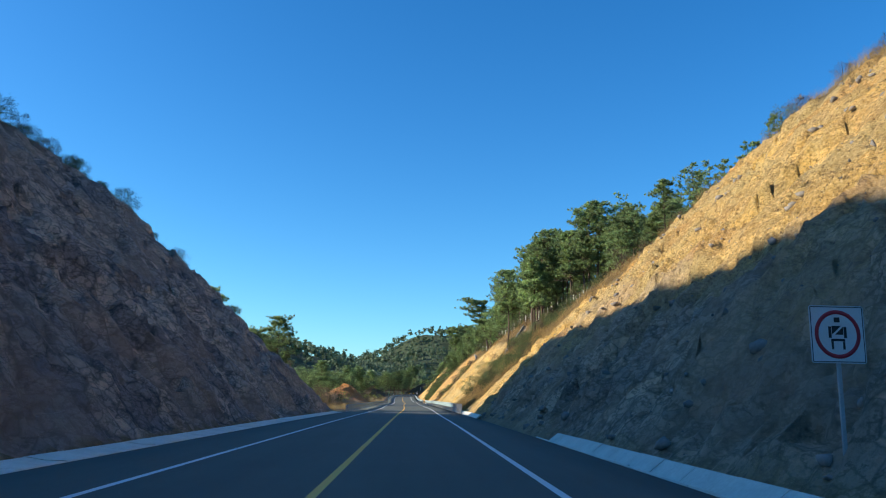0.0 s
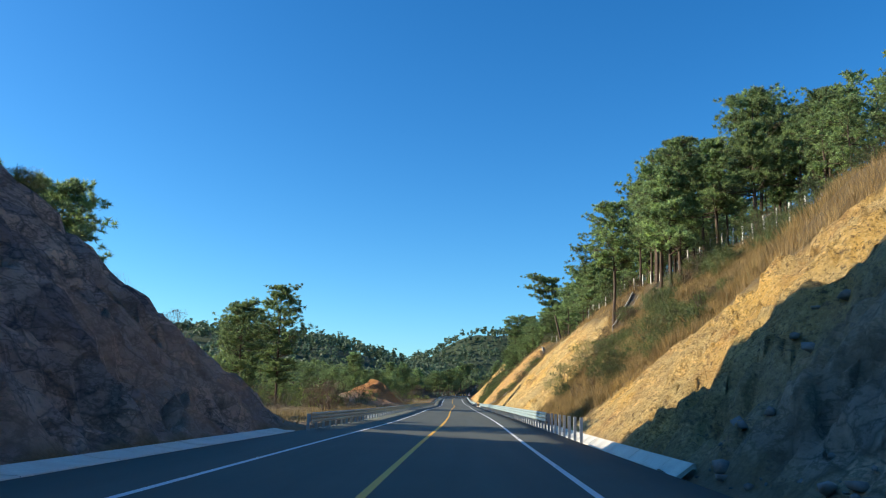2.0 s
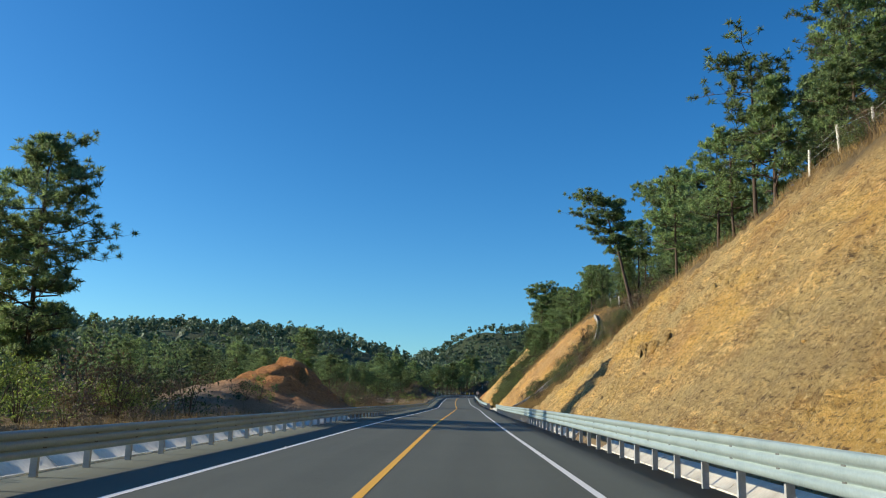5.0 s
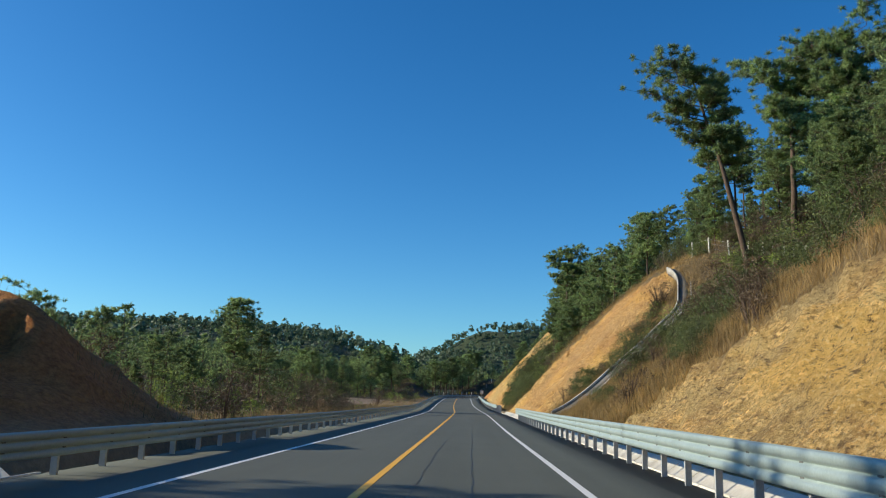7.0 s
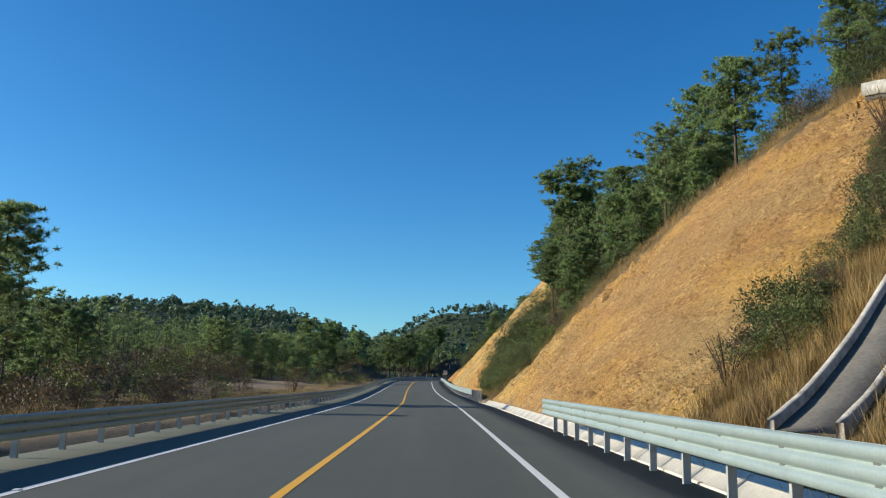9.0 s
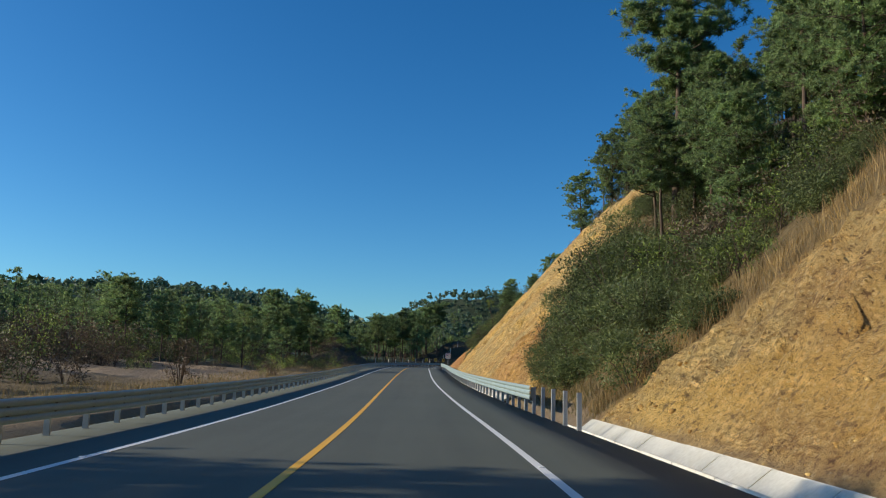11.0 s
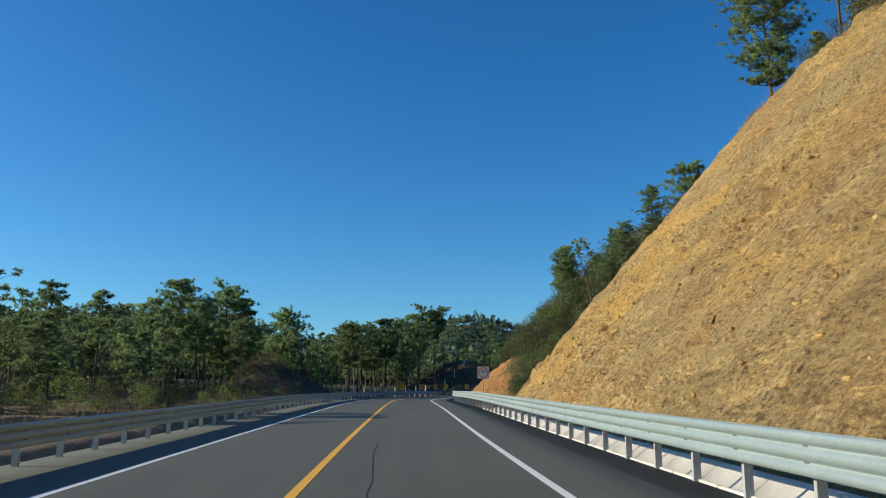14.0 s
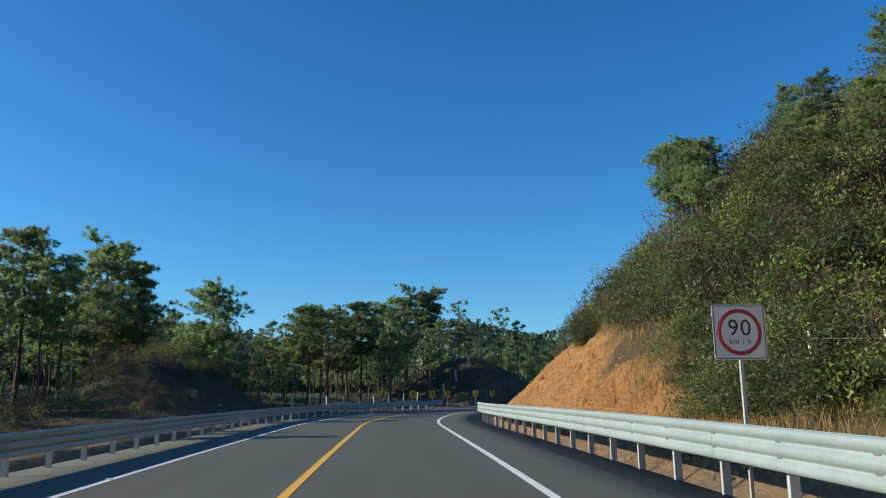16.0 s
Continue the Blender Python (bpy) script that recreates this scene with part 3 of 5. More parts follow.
def road_seam(s0, s1, u, width):
    """A thin dark sealed crack that wanders along the lane."""
    ss = np.arange(s0, s1, 0.4)
    off = u + 0.10 * fbm(ss * 0.12, ss * 0, 3, 15) + 0.02 * fbm(ss * 1.3, ss * 0, 2, 16)
    w = width * (0.6 + 0.5 * np.abs(vnoise(ss * 0.7, ss * 0, 17)))
    verts = [tuple(road_point(a, b + d * c, 0.004)) for a, b, c in zip(ss, off, w) for d in (-0.5, 0.5)]
    faces = [(2 * i, 2 * i + 1, 2 * i + 3, 2 * i + 2) for i in range(len(ss) - 1)]
    tagged(new("road_seam", mesh_from("road_seam", verts, faces, TAR)), "thin dark sealed crack running along the asphalt lane", "road seam", "road seams", "structure")


TAR = two_scale("old crack sealant", (0.018, 0.018, 0.018), (0.04, 0.04, 0.038), 3, 30, 0.6, 0.1, 0.002)
for s0, s1, u, width in ((150, 214, 1.9, 0.022), (286, 300, 1.05, 0.02), (308, 334, 0.95, 0.024), (176, 196, 0.9, 0.018)):
    road_seam(s0, s1, u, width)


# ---- guard rails ----
# outline of the three-crested beam, for a height of 1: depth towards the road, height
BEAM = ((0.0, 0.5), (0.045, 0.49), (0.08, 0.455), (0.085, 0.37), (0.08, 0.235), (0.02, 0.195), (0.02, 0.165), (0.08, 0.125), (0.085, 0.0),
        (0.08, -0.125), (0.02, -0.165), (0.02, -0.195), (0.08, -0.235), (0.085, -0.37), (0.08, -0.455), (0.045, -0.49), (0.0, -0.5))
POST_STEP = 1.93


def beam_mesh(s0, s1, u, side, low, high):
    n = max(2, int(abs(s1 - s0) / 0.97) + 1)
    ss = np.linspace(s0, s1, n)
    k = len(BEAM)
    verts = []
    for d in (0.0, 0.006):
        for s in ss:
            verts += [tuple(road_point(s, u - side * (b[0] - d + 0.07), (low + high) / 2 + b[1] * (high - low))) for b in BEAM]
    faces = []
    m = n * k
    for i in range(n - 1):
        for j in range(k - 1):
            a, b = i * k + j, (i + 1) * k + j
            faces += [(a, b, b + 1, a + 1), (m + a, m + a + 1, m + b + 1, m + b)]
    for i in range(n - 1):
        for j in (0, k - 1):
            a, b = i * k + j, (i + 1) * k + j
            faces.append((a, b, m + b, m + a))
    return mesh_from("beam", verts, faces, ZINC)


def post_mesh(height, below=0.5):
    """A channel-shaped post."""
    bm = bmesh.new()
    w, dpt, t = 0.12, 0.07, 0.008
    h = height + below
    box(bm, (w, t, h), (0, 0, (height - below) / 2))
    for x in (-w / 2 + t / 2, w / 2 - t / 2):
        box(bm, (t, dpt, h), (x, dpt / 2, (height - below) / 2))
    me = bpy.data.meshes.new("post")
    bm.to_mesh(me)
    bm.free()
    me.materials.append(POST_ZINC)
    return me


def block_mesh(low, high):
    bm = bmesh.new()
    box(bm, (0.09, 0.08, high - low - 0.1), (0, 0, (low + high) / 2), bevel=0.006)
    return coloured(bm, POST_ZINC)


def bolt_mesh():
    """The slotted fixing that sits in a valley of the beam."""
    bm = bmesh.new()
    box(bm, (0.06, 0.11, 0.075), (0, 0, 0), bevel=0.01)
    return coloured(bm, DARK_ZINC)


def coloured(bm, mat):
    me = bpy.data.meshes.new("piece")
    bm.to_mesh(me)
    bm.free()
    me.materials.append(mat)
    return me


FREE_POST = post_mesh(0.98)


def guard_rail(s0, s1, u, side, label, low, high):
    rail = thing("guard_rail", label, "guard rail", "guard rails", at=road_pose(s0, u))
    inv = rail.matrix_world.inverted()
    upright, spacer, bolt = post_mesh(high - 0.05), block_mesh(low, high), bolt_mesh()
    s = s0
    while s < s1 - 0.5:
        e = min(s + 4 * POST_STEP, s1)
        part("beam", beam_mesh(s - 0.1, e + 0.1, u, side, low, high), rail, "", inv)
        s = e
    s = s0 + 0.15
    while s <= s1:
        part("post", upright, rail, "", inv @ road_pose(s, u + side * 0.06))
        part("spacer", spacer, rail, "", inv @ road_pose(s, u - side * 0.02))
        for f in (0.18, -0.18):
            part("bolt", bolt, rail, "", inv @ road_pose(s, u - side * 0.075, (low + high) / 2 + f * (high - low)))
        s += POST_STEP
    return rail


guard_rail(85.0, 440.0, RAIL_L, -1, "long galvanised steel guard rail with three ridges on channel posts", 0.34, 0.79)
guard_rail(92.4, 235.0, RAIL_R - 0.12, 1, "pale galvanised steel guard rail along the cut slope", 0.50, 1.02)
guard_rail(279.3, 399.0, RAIL_R + 0.05, 1, "pale galvanised steel guard rail beside the lined ditch", 0.48, 0.98)
for start, count in ((80.5, 7), (271.4, 4)):
    for i in range(count):
        tagged(new("guard_post", FREE_POST), "bare galvanised channel post waiting for its rail", "post", "bare guard posts").matrix_world = road_pose(start + i * 1.93, RAIL_R + 0.06)


def marker_post(s, u):
    t = thing("marker_post", "small white concrete marker post standing in dry grass", "post", at=road_pose(s, u, -0.1))
    bm = bmesh.new()
    box(bm, (0.16, 0.13, 1.25), (0, 0, 0.45), bevel=0.015)
    part("shaft", coloured(bm, CONCRETE), t)
    bm = bmesh.new()
    bmesh.ops.create_cone(bm, cap_ends=True, segments=4, radius1=0.11, radius2=0.03, depth=0.06, matrix=pose(0, 0, 1.105, 0, 0, 45))
    part("cap", coloured(bm, CONCRETE), t)


marker_post(109.0, 7.75)


# ---- lined ditches ----
def ditch(s0, s1, side, label, flat=False):
    """A whitewashed concrete channel of cast slabs."""
    t = thing("drainage_ditch", label, "ditch", "lined ditches", "structure", at=road_pose(s0, side * 6.6))
    inv = t.matrix_world.inverted()
    edge = EDGE_R if side > 0 else -EDGE_L
    out = (edge + 0.02, edge + 0.08, edge + 0.42, edge + 0.86, edge + 0.95)
    up = (0.025, 0.03, -0.18, 0.16, 0.16)
    if flat:
        out, up = tuple(edge + o for o in (0.02, 0.08, 0.5, 0.85, 0.95)), (0.02, 0.03, 0.04, 0.10, 0.10)
    rng = random.Random(int(s0) + 7)
    s = s0
    while s < s1:
        e = min(s + 2.0, s1)
        j = rng.uniform(-0.006, 0.006)
        verts, faces = [], []
        for ss in (s + 0.012, (s + e) / 2, e - 0.012):
            verts += [tuple(road_point(ss, side * o, z + j)) for o, z in zip(out, up)]
            verts += [tuple(road_point(ss, side * o, z + j - 0.12)) for o, z in zip(out, up)]
        for i in (0, 10):
            for k in range(4):
                faces += [(i + k, i + k + 1, i + k + 11, i + k + 10)]
            faces += [(i, i + 10, i + 15, i + 5), (i + 4, i + 14, i + 19, i + 9)]
        for i in (0, 20):
            for k in range(4):
                faces.append((i + k, i + k + 1, i + k + 6, i + k + 5))
        part("slab", mesh_from("slab", verts, faces, CONCRETE), t, "", inv)
        s = e


ditch(-40, 31.5, 1, "whitewashed concrete ditch below the rocky cut")
ditch(68, 150, 1, "whitewashed concrete ditch of cast slabs behind the rail")
ditch(158, 274, 1, "whitewashed concrete ditch of cast slabs below the ochre slope")
ditch(293, 362.5, 1, "whitewashed concrete ditch of cast slabs behind the rail")
ditch(-40, 84, -1, "pale concrete strip below the shaded rock cut", True)
ditch(114, 178, -1, "whitewashed concrete ditch behind the rail")


# ---- trees ----
def tube(points, radii, sides=6):
    """A bent tapered tube: verts and quads."""
    P = np.array(points, float)
    n = len(P)
    T = np.gradient(P, axis=0)
    T /= np.linalg.norm(T, axis=1)[:, None] + 1e-9
    ref = np.where(np.abs(T[:, 2:3]) > 0.9, np.array([[1.0, 0, 0]]), np.array([[0, 0, 1.0]]))
    A = np.cross(T, ref)
    A /= np.linalg.norm(A, axis=1)[:, None] + 1e-9
    B = np.cross(T, A)
    th = np.arange(sides) * 2 * np.pi / sides
    R = np.array(radii)[:, None, None]
    V = P[:, None, :] + R * (np.cos(th)[None, :, None] * A[:, None, :] + np.sin(th)[None, :, None] * B[:, None, :])
    i = np.arange(n - 1)[:, None] * sides
    j = np.arange(sides)[None, :]
    k = (j + 1) % sides
    F = np.stack([i + j, i + k, i + sides + k, i + sides + j], -1).reshape(-1, 4)
    return V.reshape(-1, 3), F


def join(pieces):
    vs, fs, o = [], [], 0
    for v, f in pieces:
        vs.append(v)
        fs.append(f + o)
        o += len(v)
    return np.concatenate(vs), np.concatenate(fs)


def tufts(centres, radii, blades, length, width, rng, up=0.35, core=(0.15, 0.85)):
    """Sprays of needles: narrow triangles that stand out from each centre."""
    n = len(centres)
    c = np.repeat(centres, blades, 0)
    r = np.repeat(radii, blades)
    d = rng.normal(size=(n * blades, 3))
    d[:, 2] = d[:, 2] * 0.8 + up
    d /= np.linalg.norm(d, axis=1)[:, None]
    root = c + d * (r * rng.uniform(*core, n * blades))[:, None]
    side = np.cross(d, rng.normal(size=d.shape))
    side /= np.linalg.norm(side, axis=1)[:, None] + 1e-9
    L = (length * rng.uniform(0.6, 1.3, n * blades))[:, None]
    w = (width * rng.uniform(0.6, 1.3, n * blades))[:, None]
    V = np.stack([root - side * w / 2, root + side * w / 2, root + d * L], 1).reshape(-1, 3)
    return V, np.arange(len(V)).reshape(-1, 3)


def pine_arrays(seed, height, bare, spread, shape, limbs, per_limb, blades, length, width, radius, clump, lean=0.0, sides=8, bias=0.0):
    """Trunk with limbs and twigs, and crown of needle pads at the twig ends. bare: the clean part of the trunk; shape: crown outline over 0 to 1; bias: how far the limbs reach out more on the leaning side."""
    rng = np.random.default_rng(seed)
    n = 9
    t = np.linspace(0, 1, n)
    bend = rng.normal(0, 0.012 * height, (n, 2)).cumsum(0) * 0.35
    bend -= bend[0]
    trunk = np.stack([bend[:, 0] + lean * height * t ** 1.2, bend[:, 1], height * t * 0.96 - 0.5 * (t == 0)], 1)
    wood = [tube(trunk, radius * (1 - 0.86 * t) + 0.015, sides)]
    centres, sizes = [], []
    for i in range(limbs):
        f = bare + (1 - bare) * ((i + rng.uniform(0, 1)) / limbs)
        q = (f - bare) / (1 - bare)
        base = np.array([np.interp(f, t, trunk[:, k]) for k in range(3)])
        az = i * 2.399 + rng.uniform(-0.6, 0.6)
        reach = spread * shape(q) * rng.uniform(0.45, 1.15) * (1 - bias * math.cos(az))
        reach = min(reach, 1.22 * spread)
        rise = reach * rng.uniform(-0.05, 0.5)
        tip = base + np.array([math.cos(az) * reach, math.sin(az) * reach, rise])
        mid = (base + tip) / 2 + np.array([0, 0, -0.08 * reach]) + rng.normal(0, 0.08 * reach, 3)
        wood.append(tube([base, mid, tip], [radius * 0.3 * (1.1 - f) + 0.025, radius * 0.19 * (1.1 - f) + 0.018, 0.012], 4))
        for j in range(per_limb):
            w = rng.uniform(0.4, 1.0)
            p = (1 - w) ** 2 * base + 2 * w * (1 - w) * mid + w * w * tip
            end = p + rng.normal(0, 0.15 * reach + 0.16, 3) * np.array([1, 1, 0.32]) + np.array([0, 0, 0.12 * reach])
            if sides > 5:
                wood.append(tube([p, end], [0.018, 0.008], 3))
            centres.append(end)
            sizes.append(rng.uniform(0.6, 1.35))
    for j in range(max(2, per_limb)):
        centres.append(trunk[-1] + rng.normal(0, 0.03 * height, 3) * np.array([0.7, 0.7, 0.5]))
        sizes.append(1.0)
    wv, wf = join(wood)
    cv, cf = tufts(np.array(centres), np.array(sizes) * clump, blades, length, width, rng, 0.45, (0.0, 0.55))
    return wv, wf, cv, cf


ROUND = lambda q: 0.45 + 0.75 * math.sin(math.pi * (0.15 + 0.75 * q)) ** 0.8 * (1.15 - 0.5 * q)
CONE = lambda q: 1.1 - 0.8 * q
FLAT = lambda q: 0.5 + 0.7 * q ** 1.3
TALL = lambda q: 0.55 + 0.5 * math.sin(math.pi * q)

PINE_LABEL = "tall pine with a bare dark trunk and ragged green crown"


def pine_kind(label, group, arrays):
    wv, wf, cv, cf = arrays
    t = thing("pine_tree", label, "tree", group)
    part("trunk", mesh_from("trunk", wv, wf, BARK, True), t)
    part("crown", mesh_from("crown", cv, cf, NEEDLES), t)
    t.location = (0, -400, -60)
    return t


def plant(kind, x, y, turn, size=1.0, sink=0.15):
    return copy_thing(kind, Matrix.LocRotScale((x, y, land_z(x, y) - sink), Euler((0, 0, radians(turn))), Vector((size, size, size))))


def bush_arrays(seed, height, spread, clumps, blades, length, width, stems=6):
    rng = np.random.default_rng(seed)
    wood, cs = [], []
    for i in range(stems):
        az = rng.uniform(0, 6.28)
        r = spread * rng.uniform(0.3, 0.9)
        tip = np.array([math.cos(az) * r, math.sin(az) * r, height * rng.uniform(0.6, 0.95)])
        wood.append(tube([[0, 0, -0.3], tip * np.array([0.4, 0.4, 0.5]), tip], [0.024, 0.016, 0.006], 4))
    for i in range(clumps):
        az, r, h = rng.uniform(0, 6.28), spread * rng.uniform(0, 1) ** 0.6, rng.uniform(0.04, 1.0)
        r *= math.sqrt(max(0.15, 1 - (h - 0.3) ** 2 * 1.6))
        cs.append((math.cos(az) * r, math.sin(az) * r, height * h * 0.9))
    wv, wf = join(wood)
    cv, cf = tufts(np.array(cs), rng.uniform(0.3, 0.6, clumps) * spread * 0.6, blades, length, width, rng, 0.2)
    return wv, wf, cv, cf


def bush_kind(name, label, group, arrays, leaf):
    wv, wf, cv, cf = arrays
    t = thing(name, label, "shrub", group)
    part("stem", mesh_from("stem", wv, wf, BARK, True), t)
    part("foliage", mesh_from("foliage", cv, cf, leaf), t)
    t.location = (0, -400, -60)
    return t


def sapling(x, y):
    """A young tree: a thin bent stem with a few sprays of broad pale leaves."""
    rng = np.random.default_rng(5)
    t = thing("sapling", "slender young tree with sparse pale leaves above the cut", "tree", at=pose(x, y, land_z(x, y) - 0.1))
    stem = np.array([(0, 0, 0), (-0.15, 0.1, 1.2), (-0.5, 0.1, 2.4), (-0.75, 0.2, 3.6)])
    twigs = [tube(stem, (0.05, 0.04, 0.03, 0.015), 6)]
    ends = [stem[-1]]
    for i in range(5):
        base = stem[2] + (stem[3] - stem[2]) * rng.uniform(0.2, 0.95)
        tip = base + np.array([rng.uniform(-0.6, 0.6), rng.uniform(-0.6, 0.6), rng.uniform(0.2, 0.5)])
        twigs.append(tube([base, (base + tip) / 2 + (0, 0, -0.05), tip], (0.016, 0.012, 0.006), 4))
        ends.append(tip)
    part("stem", mesh_from("stem", *join(twigs), BARK, True), t)
    part("foliage", mesh_from("foliage", *tufts(np.array(ends), np.full(len(ends), 0.22), 26, 0.22, 0.12, rng, 0.1), FRESH_LEAF), t)


def remove_kind(k):
    for o in (*k.children_recursive, k):
        bpy.data.objects.remove(o)


def along_right(rng, s0, s1, d0, d1):
    """A random place beside the road: metres beyond the right-hand toe."""
    s, d = rng.uniform(s0, s1), rng.uniform(d0, d1)
    p = road_point(s, TOE_R + d)
    return p.x, p.y, s, d


def plant_trees():
    hero = [pine_kind(PINE_LABEL, "pines above the cuts", pine_arrays(11 + i, h, b, sp, sh, 40, 17, 48, 0.33, 0.07, 0.2, 0.30))
            for i, (h, b, sp, sh) in enumerate(((14.5, 0.40, 3.6, ROUND), (16.0, 0.46, 3.3, TALL), (13.0, 0.34, 3.5, CONE)))]
    old = [pine_kind("old pine with a long bare trunk and flat-topped open crown", "old pines", pine_arrays(31 + i, h, b, sp, FLAT, 26, 26, 84, 0.34, 0.055, 0.30, 0.36, ln, bias=bi))
           for i, (h, b, sp, ln, bi) in enumerate(((17.6, 0.55, 4.3, -0.26, 0.36), (16.4, 0.58, 4.0, 0.05, 0.0)))]
    valley = [pine_kind("broad dense pine standing in the low ground", "pines in the low ground", pine_arrays(51 + i, h, b, sp, sh, 66, 17, 48, 0.36, 0.08, 0.24, 0.36))
              for i, (h, b, sp, sh) in enumerate(((20.5, 0.18, 4.5, TALL), (18.5, 0.16, 4.6, TALL)))]
    shapes = [pine_arrays(71 + i, h, b, sp, sh, 15, 4, 16, 0.50, 0.27, 0.17, 0.55, sides=5)
              for i, (h, b, sp, sh) in enumerate(((14, 0.34, 2.5, ROUND), (16, 0.42, 2.3, TALL), (12, 0.24, 2.6, ROUND), (15, 0.40, 2.9, FLAT), (11, 0.18, 2.4, CONE)))]
    mid = [pine_kind("slender forest pine with dark green needles", "forest pines", pine_arrays(71 + i, h, b, sp, sh, 30, 12, 34, 0.34, 0.09, 0.17, 0.32, sides=6))
           for i, (h, b, sp, sh) in enumerate(((14, 0.38, 2.8, ROUND), (16, 0.46, 2.6, TALL), (12, 0.26, 2.8, ROUND), (15, 0.42, 3.1, FLAT), (11, 0.2, 2.5, CONE)))]
    # trees that stand out singly, and some out of view added for their shadows
    for k, x, y, turn, size in (
            (hero[1], 16.6, 131.5, 20, 0.84), (hero[0], 19.0, 121.5, 40, 0.82), (hero[1], 20.2, 119, 150, 0.85), (hero[2], 18.6, 116.5, 250, 0.85), (hero[0], 23.0, 139.5, 80, 0.95), (hero[1], 25.5, 141, 10, 0.95), (hero[0], 27.5, 136, 200, 0.9), (hero[2], 26.5, 128, 120, 0.95),
            (hero[0], 28.0, 122, 320, 0.95), (hero[1], 30.5, 127, 50, 0.95), (hero[2], 26.0, 116, 150, 0.77), (hero[0], 30.5, 112, 20, 0.62), (hero[1], 33, 118, 95, 0.65),
            (hero[2], 33, 106, 10, 0.53), (hero[1], 18.0, 402, 130, 0.44), (hero[0], 15.6, 391, 10, 0.38), (hero[2], 17.0, 397, 70, 0.42), (hero[1], 16.4, 394, 220, 0.36), (hero[0], 17.0, 383, 50, 0.24), (valley[0], 21, 392, 220, 0.2), (valley[1], 20.6, 388, 20, 0.2), (valley[1], 16.8, 378, 90, 0.2), (valley[0], 19.0, 380, 160, 0.22), (valley[0], 21.8, 381, 90, 0.27), (valley[1], 21.5, 370.5, 200, 0.42),
            (valley[1], 23.2, 360, 40, 0.52), (valley[0], 25.0, 349, 140, 0.52), (hero[0], 26.5, 344, 200, 0.7), (hero[2], 27.5, 352, 20, 0.7), (hero[1], 27, 338, 100, 0.6), (hero[2], 25.6, 331, 310, 0.55),
            (hero[1], -30, 421, 20, 0.92), (hero[0], -25, 425, 90, 1.0), (hero[2], -22.7, 428, 200, 1.0), (hero[0], -18.6, 440, 300, 0.9), (hero[1], -9.5, 448, 40, 0.74), (old[1], 5.4, 474, 120, 0.85), (hero[1], -33, 345, 70, 0.62), (hero[0], -37, 352, 10, 0.7), (hero[0], 24, 146, 40, 0.77), (hero[2], 27, 149, 240, 0.86), (hero[1], 22, 135, 300, 0.82),
            (old[0], 23.8, 227.4, 0, 1.0), (valley[0], 33.3, 230.7, 70, 0.62), (old[1], 29.0, 231, 60, 1.0), (old[1], 33, 227, 190, 1.0), (valley[0], 27.5, 219, 40, 0.5), (valley[1], 30, 223, 130, 0.55), (valley[0], 25.5, 214, 300, 0.42), (valley[1], 28, 210, 200, 0.5), (hero[0], 30.5, 216, 80, 0.8), (hero[0], 29, 226, 0, 0.8), (hero[2], 33, 222, 0, 0.9), (hero[1], 27, 240, 0, 0.7),
            (old[1], 18.0, 301, 30, 0.98), (hero[0], 20.6, 315.5, 10, 0.66), (hero[1], 18.8, 309, 100, 0.6), (hero[2], 17.0, 302, 190, 0.62), (hero[1], 15.6, 296.2, 280, 0.56), (hero[0], 19.3, 303.5, 60, 0.62), (hero[2], 18.0, 297.5, 20, 0.6), (hero[0], 20.4, 298.5, 130, 0.66), (hero[1], 17.2, 292.0, 200, 0.56), (hero[1], 22.5, 308, 250, 0.7), (valley[0], -26.6, 171, 0, 0.9), (valley[1], -30.3, 163.5, 70, 0.8), (valley[1], -33.5, 175, 170, 0.85), (hero[1], -26.6, 261, 180, 0.84), (hero[2], -25, 268, 0, 0.5), (hero[0], -29, 274, 40, 0.5), (hero[2], -31, 282, 90, 0.55), (hero[0], -34, 266, 140, 0.55),
            (hero[0], 24, 284, 0, 0.8), (hero[2], 27, 280, 70, 0.85), (hero[1], 22, 291, 150, 0.8), (hero[0], 29, 289, 210, 0.85), (hero[2], 24, 297, 300, 0.8), (hero[1], 26, 275, 20, 0.9),
            # unseen pines behind the left cut, added to throw shadow across the road
            (hero[1], -24, 96.5, 30, 0.9), (hero[0], -25, 91.5, 80, 0.9), (hero[1], -25.5, 104, 0, 0.6), (hero[2], -27, 101, 120, 0.7),
            (hero[0], -8, 457, 0, 0.85), (hero[1], -4, 462, 60, 0.85), (hero[0], -1, 467, 130, 0.9), (hero[2], -6, 467, 200, 0.9), (hero[1], 2, 474, 20, 0.9), (hero[0], -11, 463, 300, 0.85), (hero[2], 0, 459, 90, 0.7),
            (valley[0], 15.5, 284, 10, 0.36), (valley[1], 17.5, 290, 80, 0.42), (valley[0], 19, 280, 150, 0.46), (valley[1], 21, 286, 230, 0.5), (valley[0], 18.5, 296, 300, 0.42), (valley[1], 23.5, 293, 40, 0.52),
            (valley[0], 20, 275, 110, 0.4), (valley[1], 25, 280, 190, 0.55), (valley[0], 25, 240, 190, 0.34), (valley[1], 26, 247, 20, 0.36), (valley[1], 29, 234, 70, 0.42), (valley[0], 27, 253, 130, 0.4), (hero[1], 23.5, 262, 200, 0.66)):
        plant(k, x, y, turn, size)
    rng = random.Random(4)
    spots, joined = [], []

    def scatter(n, x0, x1, y0, y1, ok, gap, single, lo=0.72, hi=1.12):
        tries = made = 0
        while made < n and tries < n * 12:
            tries += 1
            x, y = rng.uniform(x0, x1), rng.uniform(y0, y1)
